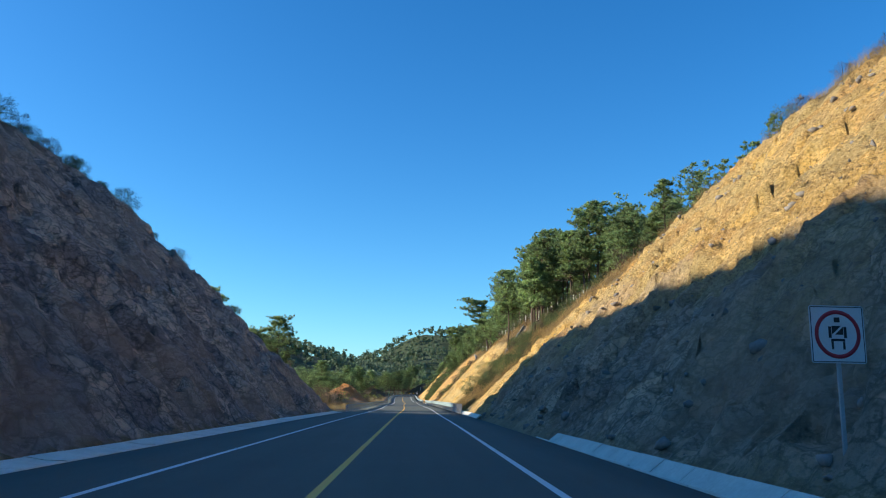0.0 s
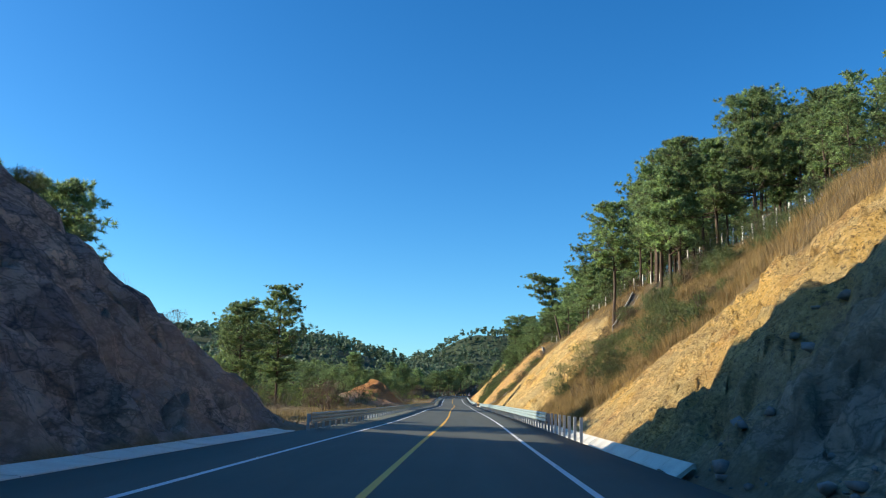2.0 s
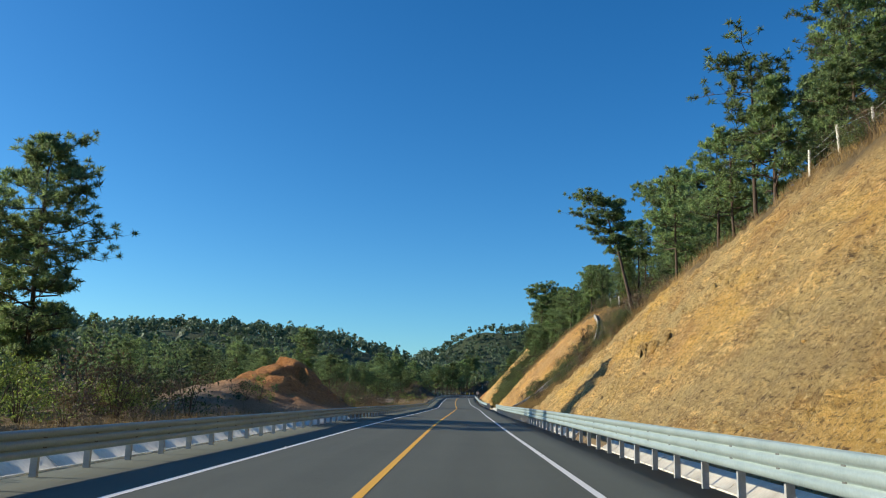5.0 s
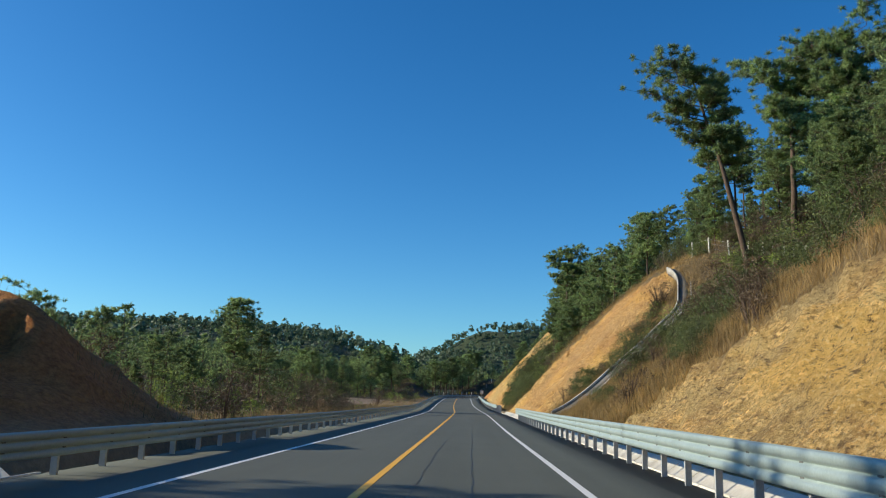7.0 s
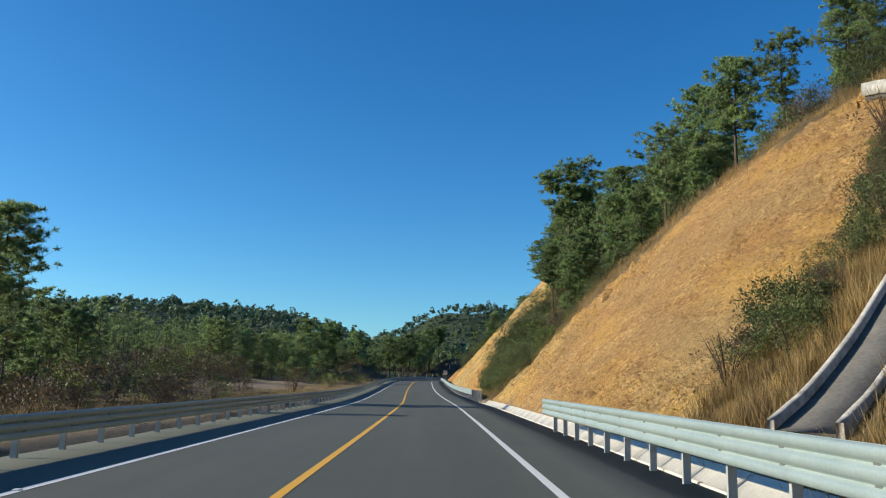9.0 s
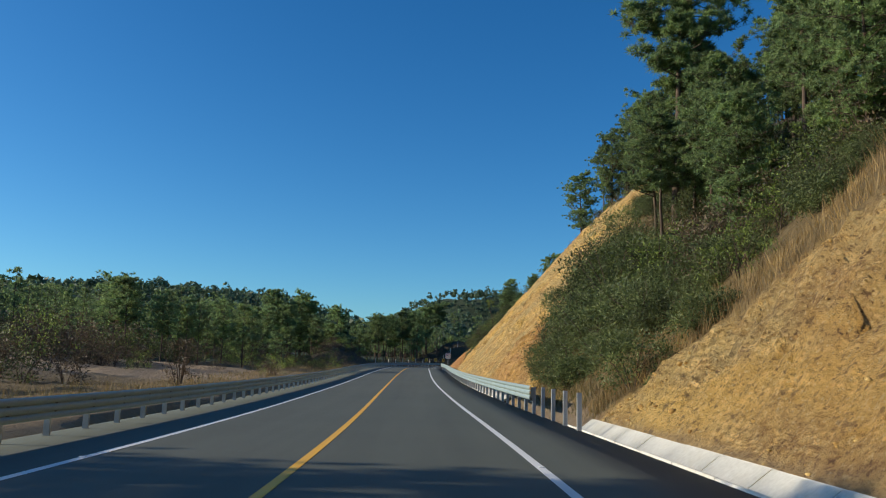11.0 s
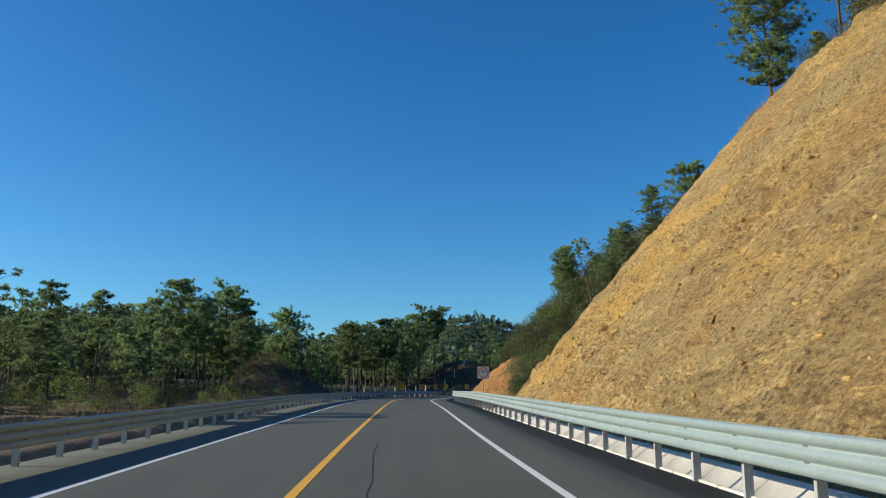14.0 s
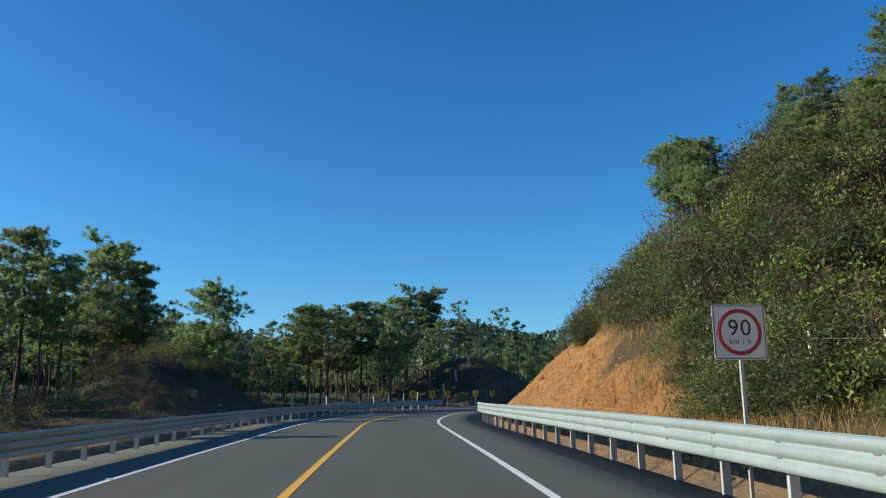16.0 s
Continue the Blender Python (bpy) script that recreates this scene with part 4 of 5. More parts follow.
            if not ok(x, y) or any((x - a) ** 2 + (y - b) ** 2 < gap * gap for a, b in spots[-300:]):
                continue
            spots.append((x, y))
            i, turn, size = rng.randrange(5), rng.uniform(0, 360), rng.uniform(lo, hi)
            if single(x, y):
                plant(mid[i], x, y, turn, size)
            else:
                joined.append((i, x, y, land_z(x, y) - 0.15, radians(turn), size))
            made += 1

    def above_cut(x, y):
        s, u = road_coords(np.array([x]), np.array([y]))
        d = u[0] - TOE_R
        return d > reach_r(s[0]) + (7 if 200 < y < 232 else 3.0)

    no = lambda x, y: False
    close = lambda x, y: x < 40
    scatter(34, 28, 70, 98, 118, above_cut, 2.8, close, 0.5, 0.7)
    scatter(105, 14, 60, 118, 215, above_cut, 2.6, close, 0.6, 0.95)
    scatter(75, 16, 60, 215, 300, above_cut, 2.8, close, 0.45, 0.75)
    scatter(60, 14, 60, 300, 362, above_cut, 2.8, close, 0.42, 0.68)
    scatter(34, 22, 44, 208, 232, above_cut, 2.6, close, 0.35, 0.6)
    scatter(50, 30, 70, 386, 440, above_cut, 2.8, close, 0.25, 0.4)
    scatter(100, -120, -48, 140, 230, lambda x, y: True, 4.0, no, 0.5, 0.78)
    scatter(60, -60, -19, 196, 262, lambda x, y: True, 3.4, lambda x, y: x > -36, 0.3, 0.58)
    scatter(70, -110, -30, 236, 300, lambda x, y: True, 3.4, no, 0.42, 0.7)
    scatter(100, -120, -46, 290, 400, lambda x, y: True, 3.2, no, 0.5, 0.8)
    scatter(34, -50, -20, 345, 395, lambda x, y: True, 3.2, lambda x, y: x > -32, 0.38, 0.6)
    scatter(190, -95, -17, 388, 478, lambda x, y: x < -19 - 0.55 * max(0, 405 - y), 2.6, lambda x, y: x > -34, 0.5, 0.8)
    scatter(60, -80, -21, 392, 470, lambda x, y: x < -21 - 0.55 * max(0, 405 - y), 2.2, no, 0.26, 0.45)
    scatter(150, -18, 80, 445, 530, lambda x, y: BEND_R - math.hypot(BEND_C.x - x, y - BEND_C.y) < -12, 2.6, no, 0.5, 0.78)
    wood, crown = [], []
    for i, x, y, z, turn, size in joined:
        c, sn = math.cos(turn) * size, math.sin(turn) * size
        m = np.array([[c, -sn, 0], [sn, c, 0], [0, 0, size]])
        wv, wf, cv, cf = shapes[i]
        wood.append((wv @ m.T + (x, y, z), wf))
        crown.append((cv @ m.T + (x, y, z), cf))
    woods = thing("pine_stand", "dense stand of slender dark green pines", "forest", kind="stuff")
    v, f = join(wood)
    part("trunks", mesh_from("trunks", v, f, BARK, True), woods)
    v, f = join(crown)
    part("crowns", mesh_from("crowns", v, f, NEEDLES), woods)
    for k in hero + old + valley + mid:
        remove_kind(k)


plant_trees()


CHUTE = ((7.5, 219.6), (14.3, 225.9), (19.4, 230.5), (20.8, 235.5), (20.9, 240.5))


def off_chute(x, y, gap):
    """Whether places lie clear of the drain chute."""
    x, y = np.asarray(x), np.asarray(y)
    ok = np.ones(x.shape, bool)
    for (ax, ay), (bx, by) in zip(CHUTE[:-1], CHUTE[1:]):
        t = np.clip(((x - ax) * (bx - ax) + (y - ay) * (by - ay)) / ((bx - ax) ** 2 + (by - ay) ** 2), 0, 1)
        ok &= np.hypot(x - ax - t * (bx - ax), y - ay - t * (by - ay)) > gap
    return ok


def plant_shrubs():
    fine = [bush_arrays(100 + i, h, w, 80, 60, 0.085, 0.042) for i, (h, w) in enumerate(((1.4, 1.4), (2.0, 1.7), (1.0, 1.2)))]
    bare = [bush_arrays(120 + i, h, w, 30, 34, 0.11, 0.04, 12) for i, (h, w) in enumerate(((1.6, 1.1), (2.2, 1.2)))]
    loose = [bush_arrays(140 + i, h, w, 40, 19, 0.115, 0.072) for i, (h, w) in enumerate(((1.9, 1.4), (2.6, 1.7), (1.4, 1.4)))]
    green = [bush_kind("shrub", "leafy olive-green shrub on the slope", "green shrubs", a, BUSH_LEAF) for a in fine]
    dry = [bush_kind("dry_shrub", "brown half-bare shrub with dry leaves", "dry shrubs", a, DRY_LEAF) for a in bare]
    rng = random.Random(12)
    brush = []

    def far_one(x, y, lo, hi):
        brush.append((rng.choice(loose), x, y, rng.uniform(0, 6.28), rng.uniform(lo, hi)))

    for n, s0, s1, d0, d1, share in ((64, 88, 122, 1.5, 18, 0.75), (60, 196, 230, 1.6, 20, 0.65), (26, 226, 238, 2.5, 13, 0.75), (70, 212, 240, 6.5, 19, 0.7), (90, 274, 301, 0.8, 16, 0.9), (60, 298, 318, 3.0, 20, 0.95), (60, 363, 408, 3.0, 9, 0.7),
                                    (12, 300, 312, 3, 9, 0.7), (16, 180, 205, 4, 14, 0.4)):
        for i in range(n):
            x, y, s, d = along_right(rng, s0, s1, d0, d1)
            if bare_r(s) > steep_r(s) * d + 0.6 or not off_chute(x, y, 1.9):
                continue
            plant(rng.choice(green) if rng.random() < share else rng.choice(dry), x, y, rng.uniform(0, 360), rng.uniform(0.6, 1.25), 0.05)
    for n, s0, s1, d0, d1 in ((210, 366, 410, 4.0, 24), (90, 208, 236, 9, 30), (110, 270, 320, 5, 24), (60, 140, 200, 12, 24), (60, 232, 262, 15, 24), (50, 306, 362, 16, 22)):
        for i in range(n):
            x, y, s, d = along_right(rng, s0, s1, d0, d1)
            if bare_r(s) < steep_r(s) * d - 0.3 and off_chute(x, y, 2.5):
                far_one(x, y, 0.7, 1.3)
    # large dark evergreen shrubs in the gap between the ochre cuts, and on the last slope
    for x, y, size in ((11.0, 300.1, 1.2), (12.5, 301.2, 1.5), (13.3, 298.7, 1.8), (9.7, 292.4, 1.2), (10.3, 291.3, 1.5), (11.8, 292.0, 1.9), (9.7, 286.9, 1.4), (10.6, 288.1, 1.7), (11.6, 288.7, 1.9), (15.2, 304.5, 1.6), (14.5, 298.2, 1.8),
                       (12.6, 295.0, 2.0), (11.2, 296.5, 1.6), (13.0, 286.0, 1.8), (11.0, 283.5, 1.5), (9.4, 281.5, 1.1), (14.2, 291.5, 2.0), (15.0, 287.5, 1.9),
                       (10.5, 378.5, 1.0), (11.8, 377.7, 1.4), (10.3, 380.5, 1.0), (12.7, 375.6, 1.3), (14.2, 375.9, 1.6), (15.3, 378.7, 1.6), (13.9, 380.0, 1.5), (12.4, 380.4, 1.3), (9.5, 377.3, 0.8), (10.1, 376.2, 0.9), (12.8, 384.5, 1.2), (16.0, 384.0, 1.6),
                       (25.4, 226.5, 1.6), (22.5, 222.5, 1.4), (19.5, 221.5, 1.2), (25.0, 221.0, 1.6), (17.5, 218.5, 1.1), (22.5, 216.5, 1.5)):
        plant(rng.choice(green), x, y, rng.uniform(0, 360), size * rng.uniform(0.9, 1.1), 0.15)
    # close beside the drain chute
    for i in range(22):
        f = rng.uniform(0.25, 1.0)
        x, y = 8.9 + 12 * f, 222.8 + 14 * f + rng.uniform(0.2, 1.6)
        if off_chute(x, y, 1.3):
            plant(rng.choice(green + dry), x, y, rng.uniform(0, 360), rng.uniform(0.45, 0.5 + 0.5 * f), 0.05)
    # along the tops of the cuts
    for i in range(110):
        s = rng.uniform(20, 400)
        d = max(bare_r(s), 0) / float(steep_r(s))
        if bare_r(s) < 1:
            continue
        p = road_point(s, TOE_R + d + rng.uniform(0.8, 4.5))
        plant(rng.choice(green if rng.random() < 0.5 else dry), p.x, p.y, rng.uniform(0, 360), rng.uniform(0.5, 1.1), 0.05)
    for i in range(26):
        s = rng.uniform(30, 84)
        p = road_point(s, -TOE_L - float(reach_l(s)) - rng.uniform(-0.3, 2.5))
        plant(rng.choice(green if rng.random() < 0.6 else dry), p.x, p.y, rng.uniform(0, 360), rng.uniform(0.35, 0.9), 0.05)
    for i in range(90):
        s = rng.uniform(92, 330)
        p = road_point(s, -rng.uniform(11, 30))
        if rng.random() < 0.5:
            far_one(p.x, p.y, 0.5, 1.5)
        else:
            plant(rng.choice(dry), p.x, p.y, rng.uniform(0, 360), rng.uniform(0.6, 1.7), 0.05)
    for i in range(150):
        far_one(rng.uniform(-58, -26), rng.uniform(262, 400), 1.0, 2.2)
    for i in range(120):
        x, y = rng.uniform(-38, -12.5), rng.uniform(150, 262)
        if (x + 13.6) ** 2 / 50 + (y - 189) ** 2 / 130 > 1:
            far_one(x, y, 0.7, 1.7)
    for cx, cy, rx, ry, n in ((-19, 370, 12, 22, 60), (-15.5, 413, 5, 14, 75), (-20, 395, 6, 22, 60), (12, 472, 16, 11, 60)):
        for i in range(n):
            x, y = rng.gauss(cx, rx * 0.6), rng.gauss(cy, ry * 0.6)
            if BEND_R - math.hypot(BEND_C.x - x, y - BEND_C.y) < -9:
                far_one(x, y, 0.35, 0.8)
    z = land(np.array([b[1] for b in brush]), np.array([b[2] for b in brush]))[0]
    wood, leaf = [], ([], [], [])
    for (arrays, x, y, turn, size), h in zip(brush, z):
        c, sn = math.cos(turn) * size, math.sin(turn) * size
        m = np.array([[c, -sn, 0], [sn, c, 0], [0, 0, size]])
        wood.append((arrays[0] @ m.T + (x, y, h - 0.05), arrays[1]))
        leaf[rng.choices((0, 1, 2), (0.31, 0.29, 0.40))[0]].append((arrays[2] @ m.T + (x, y, h - 0.05), arrays[3]))
    under = thing("undergrowth", "dense dark green and brown brush on the slopes and banks", "shrubs", kind="stuff")
    v, f = join(wood)
    part("stems", mesh_from("stems", v, f, BARK, True), under)
    for rows, mat in zip(leaf, (BUSH_LEAF, FRESH_LEAF, DRY_LEAF)):
        v, f = join(rows)
        part("leaves", mesh_from("leaves", v, f, mat), under)
    for k in green + dry:
        remove_kind(k)


plant_shrubs()
sapling(11.1, 358.8)


def blades(name, label, spots, heights, material, seed, width=0.0095):
    """Tall grass: thin bent blades in tufts."""
    rng = np.random.default_rng(seed)
    n = len(spots)
    z = land(spots[:, 0], spots[:, 1])[0]
    heights = heights * np.clip(0.85 + 0.5 * fbm(spots[:, 0] * 0.8, spots[:, 1] * 0.8, 3, 7), 0.35, 1.4)
    drift = np.stack([fbm(spots[:, 0] * 0.9, spots[:, 1] * 0.9, 2, 5), fbm(spots[:, 0] * 0.9, spots[:, 1] * 0.9, 2, 6)], 1)
    lean = (rng.normal(0, 0.3, (n, 2)) + 0.14 * drift) * heights[:, None]
    az = rng.uniform(0, np.pi, n)
    side = np.stack([np.cos(az), np.sin(az)], 1) * (width * rng.uniform(0.6, 1.5, n))[:, None]
    root = np.concatenate([spots, (z - 0.05)[:, None]], 1)
    V = np.empty((n, 3, 3))
    V[:, 0], V[:, 1], V[:, 2] = root, root, root
    V[:, 0, :2] -= side
    V[:, 1, :2] += side
    V[:, 2, :2] += lean
    V[:, 2, 2] += heights
    tagged(new(name, mesh_from(name, V.reshape(-1, 3), np.arange(3 * n).reshape(-1, 3), material)), label, "grass", kind="stuff")


def grow_grass():
    rng = np.random.default_rng(17)

    straw, olive = [], []
    for n, s0, s1, d0, d1, h in ((210000, 86, 121, 0.1, 15, 0.8), (110000, 193, 229, 0.1, 8, 0.65), (12000, 228, 236, 1, 9, 0.7), (12000, 274, 291, 0.2, 5, 0.5), (9000, 361, 384, 0.2, 6, 0.4)):
        tuft = n // 14
        cs, cd = rng.uniform(s0, s1, tuft), rng.uniform(d0, d1, tuft)
        keep = bare_r(cs) < steep_r(cs) * cd + 0.4
        cs, cd = np.repeat(cs[keep], 14) + rng.normal(0, 0.16, keep.sum() * 14), np.repeat(cd[keep], 14) + rng.normal(0, 0.16, keep.sum() * 14)
        pts = road_xy(cs, TOE_R + np.maximum(cd, 0.02))
        clear = off_chute(pts[:, 0], pts[:, 1], 0.95)
        pts, cs = pts[clear], cs[clear]
        hh = h * rng.uniform(0.45, 1.15, len(cs))
        pick = rng.random(len(cs)) < (0.25 if 270 < s0 < 280 else 0.68)
        straw.append((pts[pick], hh[pick]))
        olive.append((pts[~pick], hh[~pick] * 0.85))
    # fringe above the cuts
    for s0, s1, n in ((15, 96, 30000), (116, 202, 32000), (226, 276, 18000), (296, 362, 10000), (384, 414, 5000)):
        s = rng.uniform(s0, s1, n)
        d = np.maximum(bare_r(s), 0) / steep_r(s) + rng.uniform(0.1, 1, n) ** 1.4 * 4.5
        straw.append((road_xy(s, TOE_R + d), rng.uniform(0.25, 0.95, n)))
    # left verge and the top of the left cut
    for s0, s1, n, h in ((88, 175, 9000, 0.55), (188, 330, 13000, 0.55), (330, 420, 6000, 0.45)):
        s = rng.uniform(s0, s1, n)
        u = -rng.uniform(7.4, 15, n)
        pts, hh = road_xy(s, u), h * rng.uniform(0.4, 1.3, n)
        pick = rng.random(n) < 0.5
        straw.append((pts[pick], hh[pick]))
        olive.append((pts[~pick], hh[~pick]))
    s = rng.uniform(15, 90, 6000)
    olive.append((road_xy(s, -TOE_L - reach_l(s) - rng.uniform(-0.2, 2.5, 6000)), rng.uniform(0.2, 0.7, 6000)))
    for name, label, rows, mat in (("dry_grass", "tall straw-coloured dry grass on the slopes", straw, STRAW), ("olive_grass", "half-dry olive grass and weeds", olive, OLIVE_GRASS)):
        blades(name, label, np.concatenate([r[0] for r in rows]), np.concatenate([r[1] for r in rows]), mat, len(name))


grow_grass()


def stones():
    """Broken stone and clods lying on the cut slopes and at their feet."""
    rng = np.random.default_rng(23)
    ico = bmesh.new()
    bmesh.ops.create_icosphere(ico, subdivisions=1, radius=1)
    base = np.array([v.co for v in ico.verts])
    tri = np.array([[v.index for v in f.verts] for f in ico.faces])
    ico.free()
    for name, label, mat, groups in (
            ("grey_stones", "grey broken stones on the shaded rocky slope", GREY_STONE, ((1500, 10, 70, True, 0.03, 0.26), (140, 36, 68, False, 0.05, 0.24))),
            ("ochre_clods", "ochre clods and stones sticking out of the cut slopes", OCHRE_STONE, ((900, 88, 178, True, 0.015, 0.08), (2200, 228, 274, True, 0.015, 0.08), (4600, 300, 362, True, 0.015, 0.09), (350, 366, 400, True, 0.02, 0.08)))):
        vs, fs, o = [], [], 0
        for n, s0, s1, face, r0, r1 in groups:
            s = rng.uniform(s0, s1, n)
            d = (rng.uniform(0.02, 1, n) ** 1.15 * np.maximum(bare_r(s), 0.5) / steep_r(s)) if face else rng.uniform(-0.7, 0.3, n)
            # in drifts, not evenly strewn
            keep = fbm(s * 0.25, d * 0.4, 3, 57) + rng.normal(0, 0.35, n) > -0.1
            s, d = s[keep], d[keep]
            xy = road_xy(s, TOE_R + d)
            z = land(xy[:, 0], xy[:, 1])[0]
            r = r0 + (r1 - r0) * rng.random(len(s)) ** 4
            for i in range(len(s)):
                m = base * (1 + rng.uniform(-0.45, 0.45, (len(base), 1))) * np.array((rng.uniform(0.6, 1.2), rng.uniform(0.7, 1.7), rng.uniform(0.5, 1.0))) * r[i]
                vs.append(m + (xy[i, 0], xy[i, 1], z[i] + 0.1 * r[i]))
                fs.append(tri + o)
                o += len(base)
        tagged(new(name, mesh_from(name, np.concatenate(vs), np.concatenate(fs), mat)), label, "stones", kind="stuff")


def clod_material():
    m, nt, b = material("ochre clod", 0.95)
    r = nt.nodes.new("ShaderNodeNewGeometry").outputs["Random Per Island"]
    c = ramp(nt, r, ((0.0, (0.36, 0.20, 0.06)), (0.5, (0.56, 0.35, 0.105)), (1.0, (0.70, 0.50, 0.20))))
    f = noise_tex(nt, 12, 6, 0.7)
    nt.links.new(mix(nt, 1.0, c, ramp(nt, f, ((0.35, (0.6, 0.56, 0.5)), (0.6, (1.1, 1.1, 1.1)))), "MULTIPLY"), b.inputs["Base Color"])
    bump(nt, b, f, 0.6, 0.05)
    return m


GREY_STONE = two_scale("grey stone", (0.12, 0.11, 0.10), (0.34, 0.31, 0.28), 0.9, 7, 0.95, 0.4, 0.03)
OCHRE_STONE = clod_material()
stones()


def far_forest():
    """The woods on the distant hills, each crown a ragged clump."""
    rng = np.random.default_rng(8)
    pts = []
    for n, x0, x1, y0, y1 in ((5000, -420, 30, 540, 900), (2400, -420, -95, 120, 480), (5500, -900, 500, 900, 1950), (800, 60, 240, 470, 800)):
        pts.append(np.stack([rng.uniform(x0, x1, n), rng.uniform(y0, y1, n)], 1))
    p = np.concatenate(pts)
    z = land(p[:, 0], p[:, 1])[0]
    d = np.hypot(p[:, 0], p[:, 1] - 200)
    size = rng.uniform(0.6, 1.3, len(p)) * np.where(d > 650, 1.55, 1.0)
    # each crown: leafy sprays lying over the outside of a few uneven lobes
    k, m = 4, 12
    n = len(p)
    off = rng.normal(0, 1.0, (n, k, 3)) * (1.3, 1.3, 1.5)
    lobe = np.stack([p[:, 0], p[:, 1], z], 1)[:, None, :] + (off + (0, 0, 7.0)) * size[:, None, None]
    way = rng.normal(size=(n, k, m, 3)) + (0, 0, 0.35)
    way /= np.linalg.norm(way, axis=-1)[..., None]
    way_r = rng.uniform(1.3, 2.3, (n, k, 1, 1)) * size[:, None, None, None]
    centre = lobe[:, :, None, :] + way * way_r * rng.uniform(0.75, 1.1, (n, k, m, 1)) * (1, 1, 1.15)
    tilt = way + 0.45 * rng.normal(size=way.shape)
    e1 = np.cross(tilt, rng.normal(size=way.shape))
    e1 /= np.linalg.norm(e1, axis=-1)[..., None] + 1e-9
    e2 = np.cross(tilt, e1)
    e2 /= np.linalg.norm(e2, axis=-1)[..., None] + 1e-9
    L = rng.uniform(0.7, 1.35, (n, k, m, 1)) * size[:, None, None, None]
    v = np.stack([centre - e1 * L - e2 * 0.6 * L, centre + e1 * L - e2 * 0.6 * L, centre + e2 * 1.1 * L], -2).reshape(-1, 3)
    f = np.arange(len(v)).reshape(-1, 3)
    tagged(new("forest", mesh_from("forest", v, f, NEEDLES_FAR)), "dense dark green pine woods covering the distant hills", "forest", kind="stuff")


far_forest()


# ---- drain chutes ----
def chute(places, width, label):
    """A concrete channel that runs down the slope, with raised side walls."""
    p0 = places[0]
    t = thing("drain_chute", label, "drain", "drain chutes", at=pose(p0[0], p0[1], land_z(*p0)))
    inv = t.matrix_world.inverted()
    P = np.array(places, float)
    L = np.concatenate([[0], np.cumsum(np.linalg.norm(np.diff(P, axis=0), axis=1))])
    q = np.arange(0, L[-1], 0.5)
    X, Y = np.interp(q, L, P[:, 0]), np.interp(q, L, P[:, 1])
    k = np.ones(5) / 5
    X, Y = (np.convolve(np.pad(a, 2, mode="edge"), k, mode="valid") for a in (X, Y))
    Z = land(X, Y)[0]
    Z = np.convolve(np.pad(Z, 3, mode="edge"), np.ones(7) / 7, mode="valid") + 0.22
    T = np.stack([np.gradient(X), np.gradient(Y)], 1)
    T /= np.linalg.norm(T, axis=1)[:, None]
    N = np.stack([T[:, 1], -T[:, 0]], 1)

    def sweep(profile):
        n, m = len(X), len(profile)
        V = np.array([[(X[i] + N[i, 0] * a, Y[i] + N[i, 1] * a, Z[i] + b) for a, b in profile] for i in range(n)]).reshape(-1, 3)
        F = [(i * m + j, i * m + (j + 1) % m, (i + 1) * m + (j + 1) % m, (i + 1) * m + j) for i in range(n - 1) for j in range(m)]
        F += [tuple(range(m))[:4], tuple((n - 1) * m + j for j in range(m))[:4]]
        return V, np.array(F)
    w = width / 2
    part("floor", mesh_from("floor", *sweep(((-w, 0), (w, 0), (w, -0.6), (-w, -0.6))), GREY_CONCRETE), t, "weathered grey concrete floor, darkened for shade", inv)
    for sd in (-1, 1):
        a, b = sorted((sd * (w - 0.004), sd * (w + 0.12)))
        part("wall", mesh_from("wall", *sweep(((a, 0.17), (b, 0.17), (b, -0.4), (a, -0.4))), WALL_CONCRETE), t, "weathered whitewashed side wall", inv)


chute(CHUTE, 0.95, "pale concrete drain chute running down the ochre slope")
chute(((15.8, 126.2), (17.2, 130.0), (19.2, 135.0), (20.9, 140.0)), 0.7, "narrow whitewashed drain chute half hidden in dry grass")


# ---- fences ----
def fence(places, label):
    p0 = places[0]
    t = thing("fence", label, "fence", "fences", at=pose(p0[0], p0[1], land_z(*p0)))
    inv = t.matrix_world.inverted()
    rng = random.Random(len(places))
    tops = []
    for x, y in places:
        z = land_z(x, y)
        m = pose(x, y, z, rng.uniform(-3, 3), rng.uniform(-4, 4), rng.uniform(0, 90))
        part("post", FENCE_POST, t, "", inv @ m)
        tops.append(m)
    for h in (0.45, 0.9, 1.3):
        pts = [m @ Vector((0, 0, h)) for m in tops]
        v, f = tube([tuple(p) for p in pts], [0.006] * len(pts), 3)
        part("wire", mesh_from("wire", v, f, POST_ZINC), t, "", inv)


def fence_post_mesh():
    bm = bmesh.new()
    box(bm, (0.11, 0.11, 1.9), (0, 0, 0.55), bevel=0.012)
    me = bpy.data.meshes.new("post")
    bm.to_mesh(me)
    bm.free()
    me.materials.append(CONCRETE)
    return me


FENCE_POST = fence_post_mesh()


def fence_line(s0, s1, step, extra):
    out = []
    s = s0
    while s <= s1:
        p = road_point(s, TOE_R + extra(s))
        out.append((p.x, p.y))
        s += step
    return out


fence(fence_line(97, 160, 2.7, lambda s: float(reach_r(s)) + 1.0), "white concrete posts with wire along the top of the slope")
fence(fence_line(211, 242, 2.6, lambda s: max(float(reach_r(s)) + 0.8, 13.2 if s > 226 else 11)), "white concrete posts with wire above the drain chute")
fence(fence_line(276, 300, 2.7, lambda s: float(reach_r(s)) + 1.2), "white concrete posts with wire under the pines")
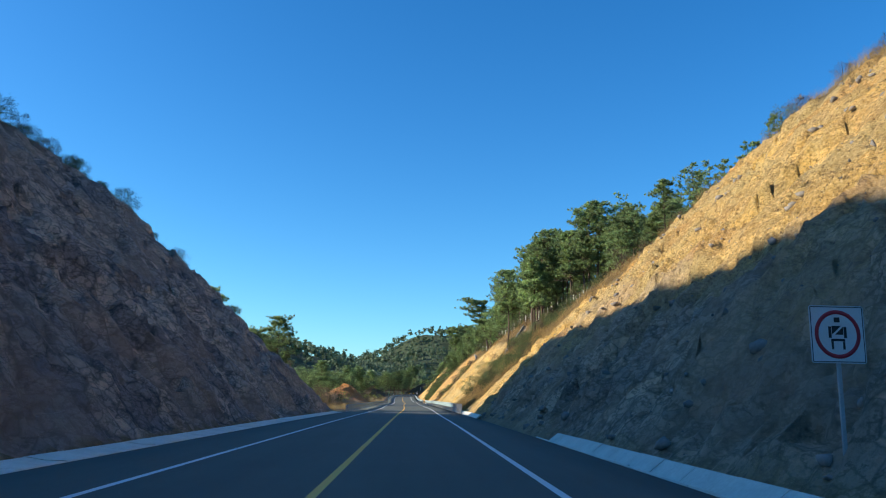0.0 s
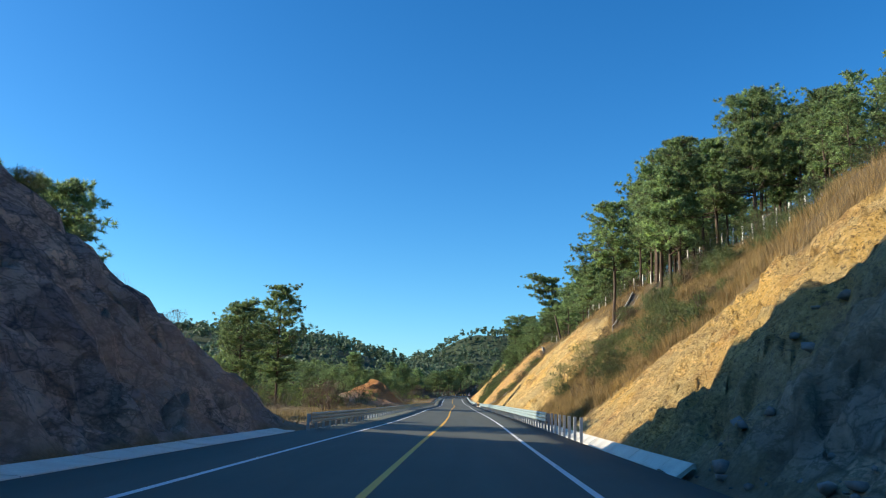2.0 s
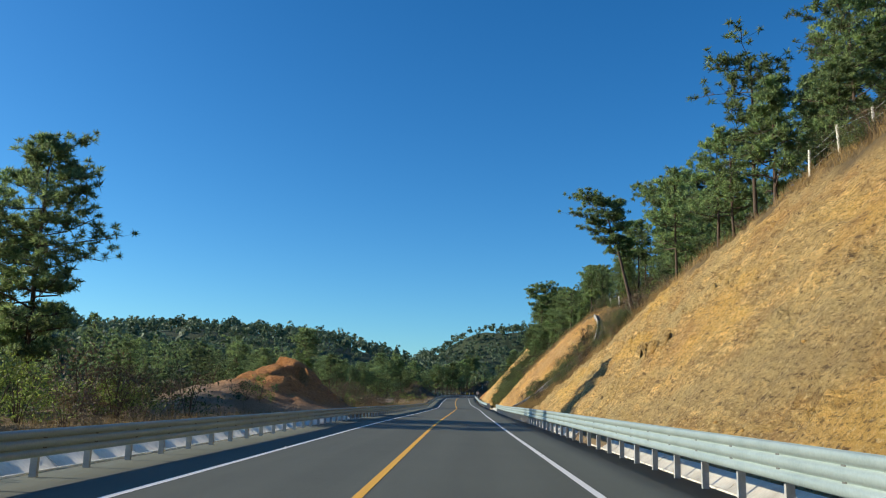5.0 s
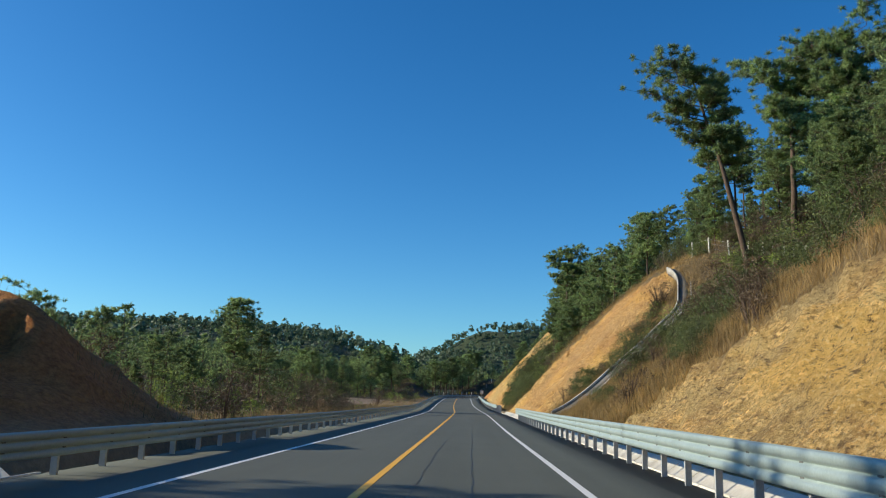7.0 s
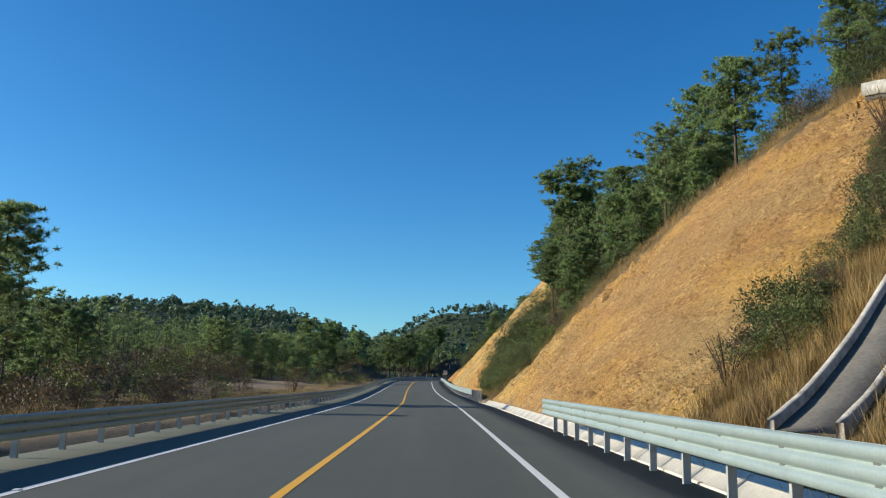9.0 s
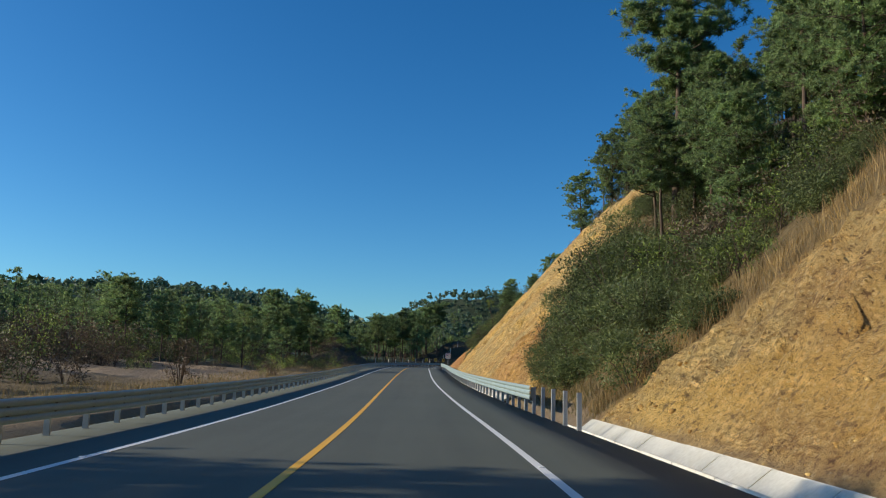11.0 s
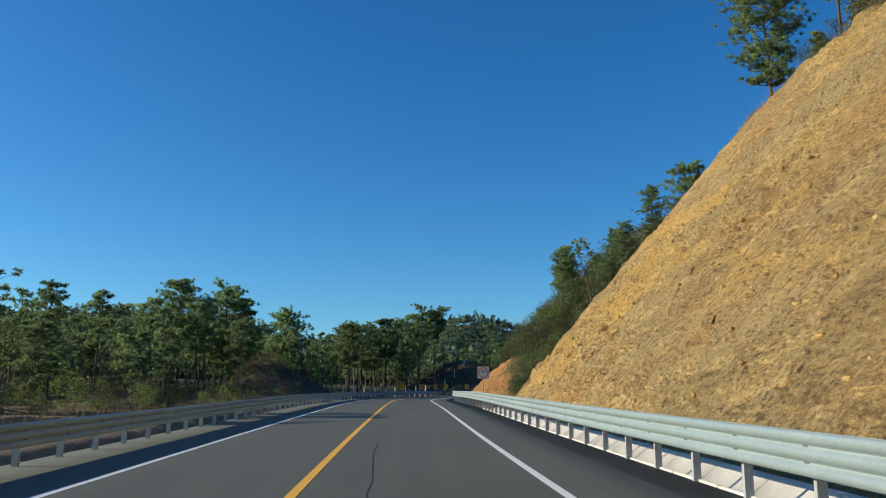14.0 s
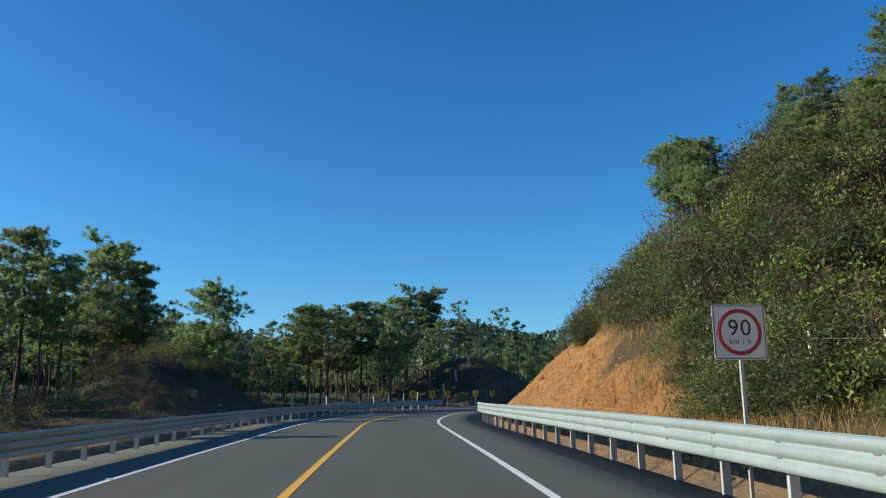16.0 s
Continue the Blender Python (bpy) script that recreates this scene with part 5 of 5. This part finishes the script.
fence(fence_line(369, 378, 3.2, lambda s: 4.6), "short white concrete posts with wire on the brushy slope")
fence([(p.x, p.y) for p in (road_point(s, -13.0 - 0.02 * (s - 440) ** 2 * 0.1) for s in range(424, 462, 3))], "pale posts with wire over the shaded bank")


# ---- signs ----
SIGN_WHITE = two_scale("white sign sheet", (0.66, 0.66, 0.65), (0.78, 0.78, 0.77), 1.5, 30, 0.45, 0.0)
SIGN_RED = two_scale("red sign sheet", (0.42, 0.02, 0.035), (0.52, 0.03, 0.05), 3, 30, 0.45, 0.0)
SIGN_BLACK = two_scale("black sign sheet", (0.012, 0.012, 0.013), (0.03, 0.03, 0.03), 3, 30, 0.5, 0.0)
SIGN_BACK = two_scale("aluminium sign back", (0.35, 0.36, 0.36), (0.48, 0.49, 0.49), 3, 30, 0.5, 0.0, 0.0, 0.5)
SIGN_YELLOW = two_scale("yellow sign sheet", (0.62, 0.34, 0.01), (0.72, 0.42, 0.02), 3, 30, 0.45, 0.0)


def plate(w, h, r, thick, y=0.0):
    """A rounded sheet that faces -y."""
    bm = bmesh.new()
    pts = []
    for cx, cz, a0 in ((w / 2 - r, h / 2 - r, 0), (-w / 2 + r, h / 2 - r, 90), (-w / 2 + r, -h / 2 + r, 180), (w / 2 - r, -h / 2 + r, 270)):
        for k in range(5):
            a = radians(a0 + 22.5 * k)
            pts.append(bm.verts.new((cx + r * math.cos(a), y, cz + r * math.sin(a))))
    face = bm.faces.new(pts)
    g = bmesh.ops.extrude_face_region(bm, geom=[face])
    bmesh.ops.translate(bm, verts=[v for v in g["geom"] if isinstance(v, bmesh.types.BMVert)], vec=(0, -thick, 0))
    bmesh.ops.recalc_face_normals(bm, faces=bm.faces)
    return bm


def ring(r0, r1, y, thick, n=40):
    V, F = [], []
    for i in range(n):
        a = 2 * math.pi * i / n
        for r, yy in ((r0, y), (r1, y), (r1, y - thick), (r0, y - thick)):
            V.append((r * math.cos(a), yy, r * math.sin(a)))
    for i in range(n):
        j = (i + 1) % n
        for k in range(4):
            F.append((4 * i + k, 4 * i + (k + 1) % 4, 4 * j + (k + 1) % 4, 4 * j + k))
    return V, F


def frame_line(w, h, y, band=0.012, inset=0.022):
    """A thin border line near the edge of a plate."""
    bm = bmesh.new()
    a, b = w / 2 - inset, h / 2 - inset
    for sx, sz, cx, cz in ((2 * a, band, 0, b), (2 * a, band, 0, -b), (band, 2 * b - band, -a, 0), (band, 2 * b - band, a, 0)):
        box(bm, (sx, 0.002, sz), (cx, y, cz))
    return bm


def letters(text, size, y, z, mat, spread=1.0):
    c = bpy.data.curves.new("lettering", "FONT")
    c.body, c.size, c.align_x, c.align_y, c.extrude, c.space_character = text, size, "CENTER", "CENTER", 0.0015, spread
    tmp = bpy.data.objects.new("lettering", c)
    scene.collection.objects.link(tmp)
    me = bpy.data.meshes.new_from_object(tmp.evaluated_get(bpy.context.evaluated_depsgraph_get()))
    bpy.data.objects.remove(tmp)
    me.transform(pose(0, y, z, 90, 0, 0))
    me.materials.clear()
    me.materials.append(mat)
    return me


def sign(at, size, high, label, marks):
    """A square board on a channel post, facing the traffic."""
    t = thing("road_sign", label, "sign", "road signs", at=at)
    bm = bmesh.new()
    box(bm, (0.06, 0.045, high + 0.7), (0, 0.03, (high - 0.1) / 2), bevel=0.006)
    part("post", coloured(bm, POST_ZINC), t, "galvanised steel post")
    board = part("board", coloured(plate(size, size, 0.04, 0.006), SIGN_WHITE), t, "white square board", pose(0, 0, high, 0, 0, 0))
    part("back", coloured(plate(size * 0.98, size * 0.98, 0.04, 0.004, 0.0055), SIGN_BACK), board)
    part("border", coloured(frame_line(size, size, -0.0085), SIGN_BLACK), board)
    V, F = ring(size * 0.35, size * 0.42, -0.0072, 0.002)
    part("ring", mesh_from("ring", V, F, SIGN_RED), board, "red ring")
    marks(board)
    return t


def marks_90(board):
    part("number", letters("90", 0.36, -0.009, 0.055, SIGN_BLACK, 1.12), board, "black number 90")
    part("unit", letters("km / h", 0.12, -0.009, -0.15, SIGN_BLACK, 1.15), board, "black lettering km / h")


def marks_belt(board):
    """A dark emblem of plain bars."""
    for size, at, rot in (((0.09, 0.002, 0.075), (0.0, -0.009, 0.215), 0), ((0.18, 0.002, 0.13), (0.0, -0.009, 0.06), 0), ((0.045, 0.002, 0.17), (-0.12, -0.009, 0.03), 0),
                          ((0.045, 0.002, 0.17), (0.12, -0.009, 0.03), 0), ((0.22, 0.002, 0.035), (0.0, -0.009, -0.085), 0), ((0.035, 0.002, 0.12), (-0.09, -0.009, -0.165), 0), ((0.035, 0.002, 0.12), (0.09, -0.009, -0.165), 0)):
        bm = bmesh.new()
        box(bm, size, at)
        part("bar", coloured(bm, SIGN_BLACK), board)
    bm = bmesh.new()
    box(bm, (0.03, 0.002, 0.33), (0.04, -0.0115, 0.09), pose(0, 0, 0, 0, 48, 0))
    part("band", coloured(bm, SIGN_WHITE), board, "white slanting band")


z0 = land_z(6.45, 11.8)
sign(pose(6.45, 11.8, z0, 0, 0, 3), 0.86, 2.5 - z0, "white square sign with a red ring and dark emblem", marks_belt)
z0 = land_z(5.25, 364.0)
sign(pose(5.25, 364.0, z0, 0, 0, 2) @ Matrix.Scale(0.88, 4), 0.86, (5.27 - z0) / 0.88, "white square speed sign with a red ring reading 90", marks_90)


def chevron_sign():
    t = thing("chevron_sign", "small yellow chevron board on a thin post in shade", "sign", "chevron signs")
    bm = bmesh.new()
    box(bm, (0.05, 0.04, 1.9), (0, 0.03, 0.7), bevel=0.005)
    part("post", coloured(bm, POST_ZINC), t)
    board = part("board", coloured(plate(0.6, 0.75, 0.03, 0.006), SIGN_YELLOW), t, "yellow board", pose(0, 0, 1.75))
    for sd in (-1, 1):
        bm = bmesh.new()
        box(bm, (0.12, 0.002, 0.42), (0.02, -0.008, sd * 0.155), pose(0, 0, 0, 0, -sd * 35, 0))
        part("bar", coloured(bm, SIGN_BLACK), board)
    return t


def chevrons():
    first = chevron_sign()
    for s in (429, 436, 440.7, 444.3, 451, 455):
        p = road_point(s, -6.9)
        ang = math.degrees(math.atan2(-(p.x - 0.4), p.y - 353))
        copy_thing(first, pose(p.x, p.y, land_z(p.x, p.y), 0, 0, ang))
    remove_kind(first)


chevrons()


# ---- reflectors on the edge lines ----
def reflector_mesh():
    bm = bmesh.new()
    box(bm, (0.10, 0.10, 0.02), (0, 0, 0.012), bevel=0.008)
    me = bpy.data.meshes.new("road_stud")
    bm.to_mesh(me)
    bm.free()
    me.materials.append(WHITE_PAINT)
    return me


STUD = reflector_mesh()
for i in range(26):
    for u in (LINE_R + 0.02, LINE_L - 0.02):
        tagged(new("road_stud", STUD), "small white reflecting stud on the road's edge line", "road stud", "road studs").matrix_world = road_pose(8 + 15 * i, u)
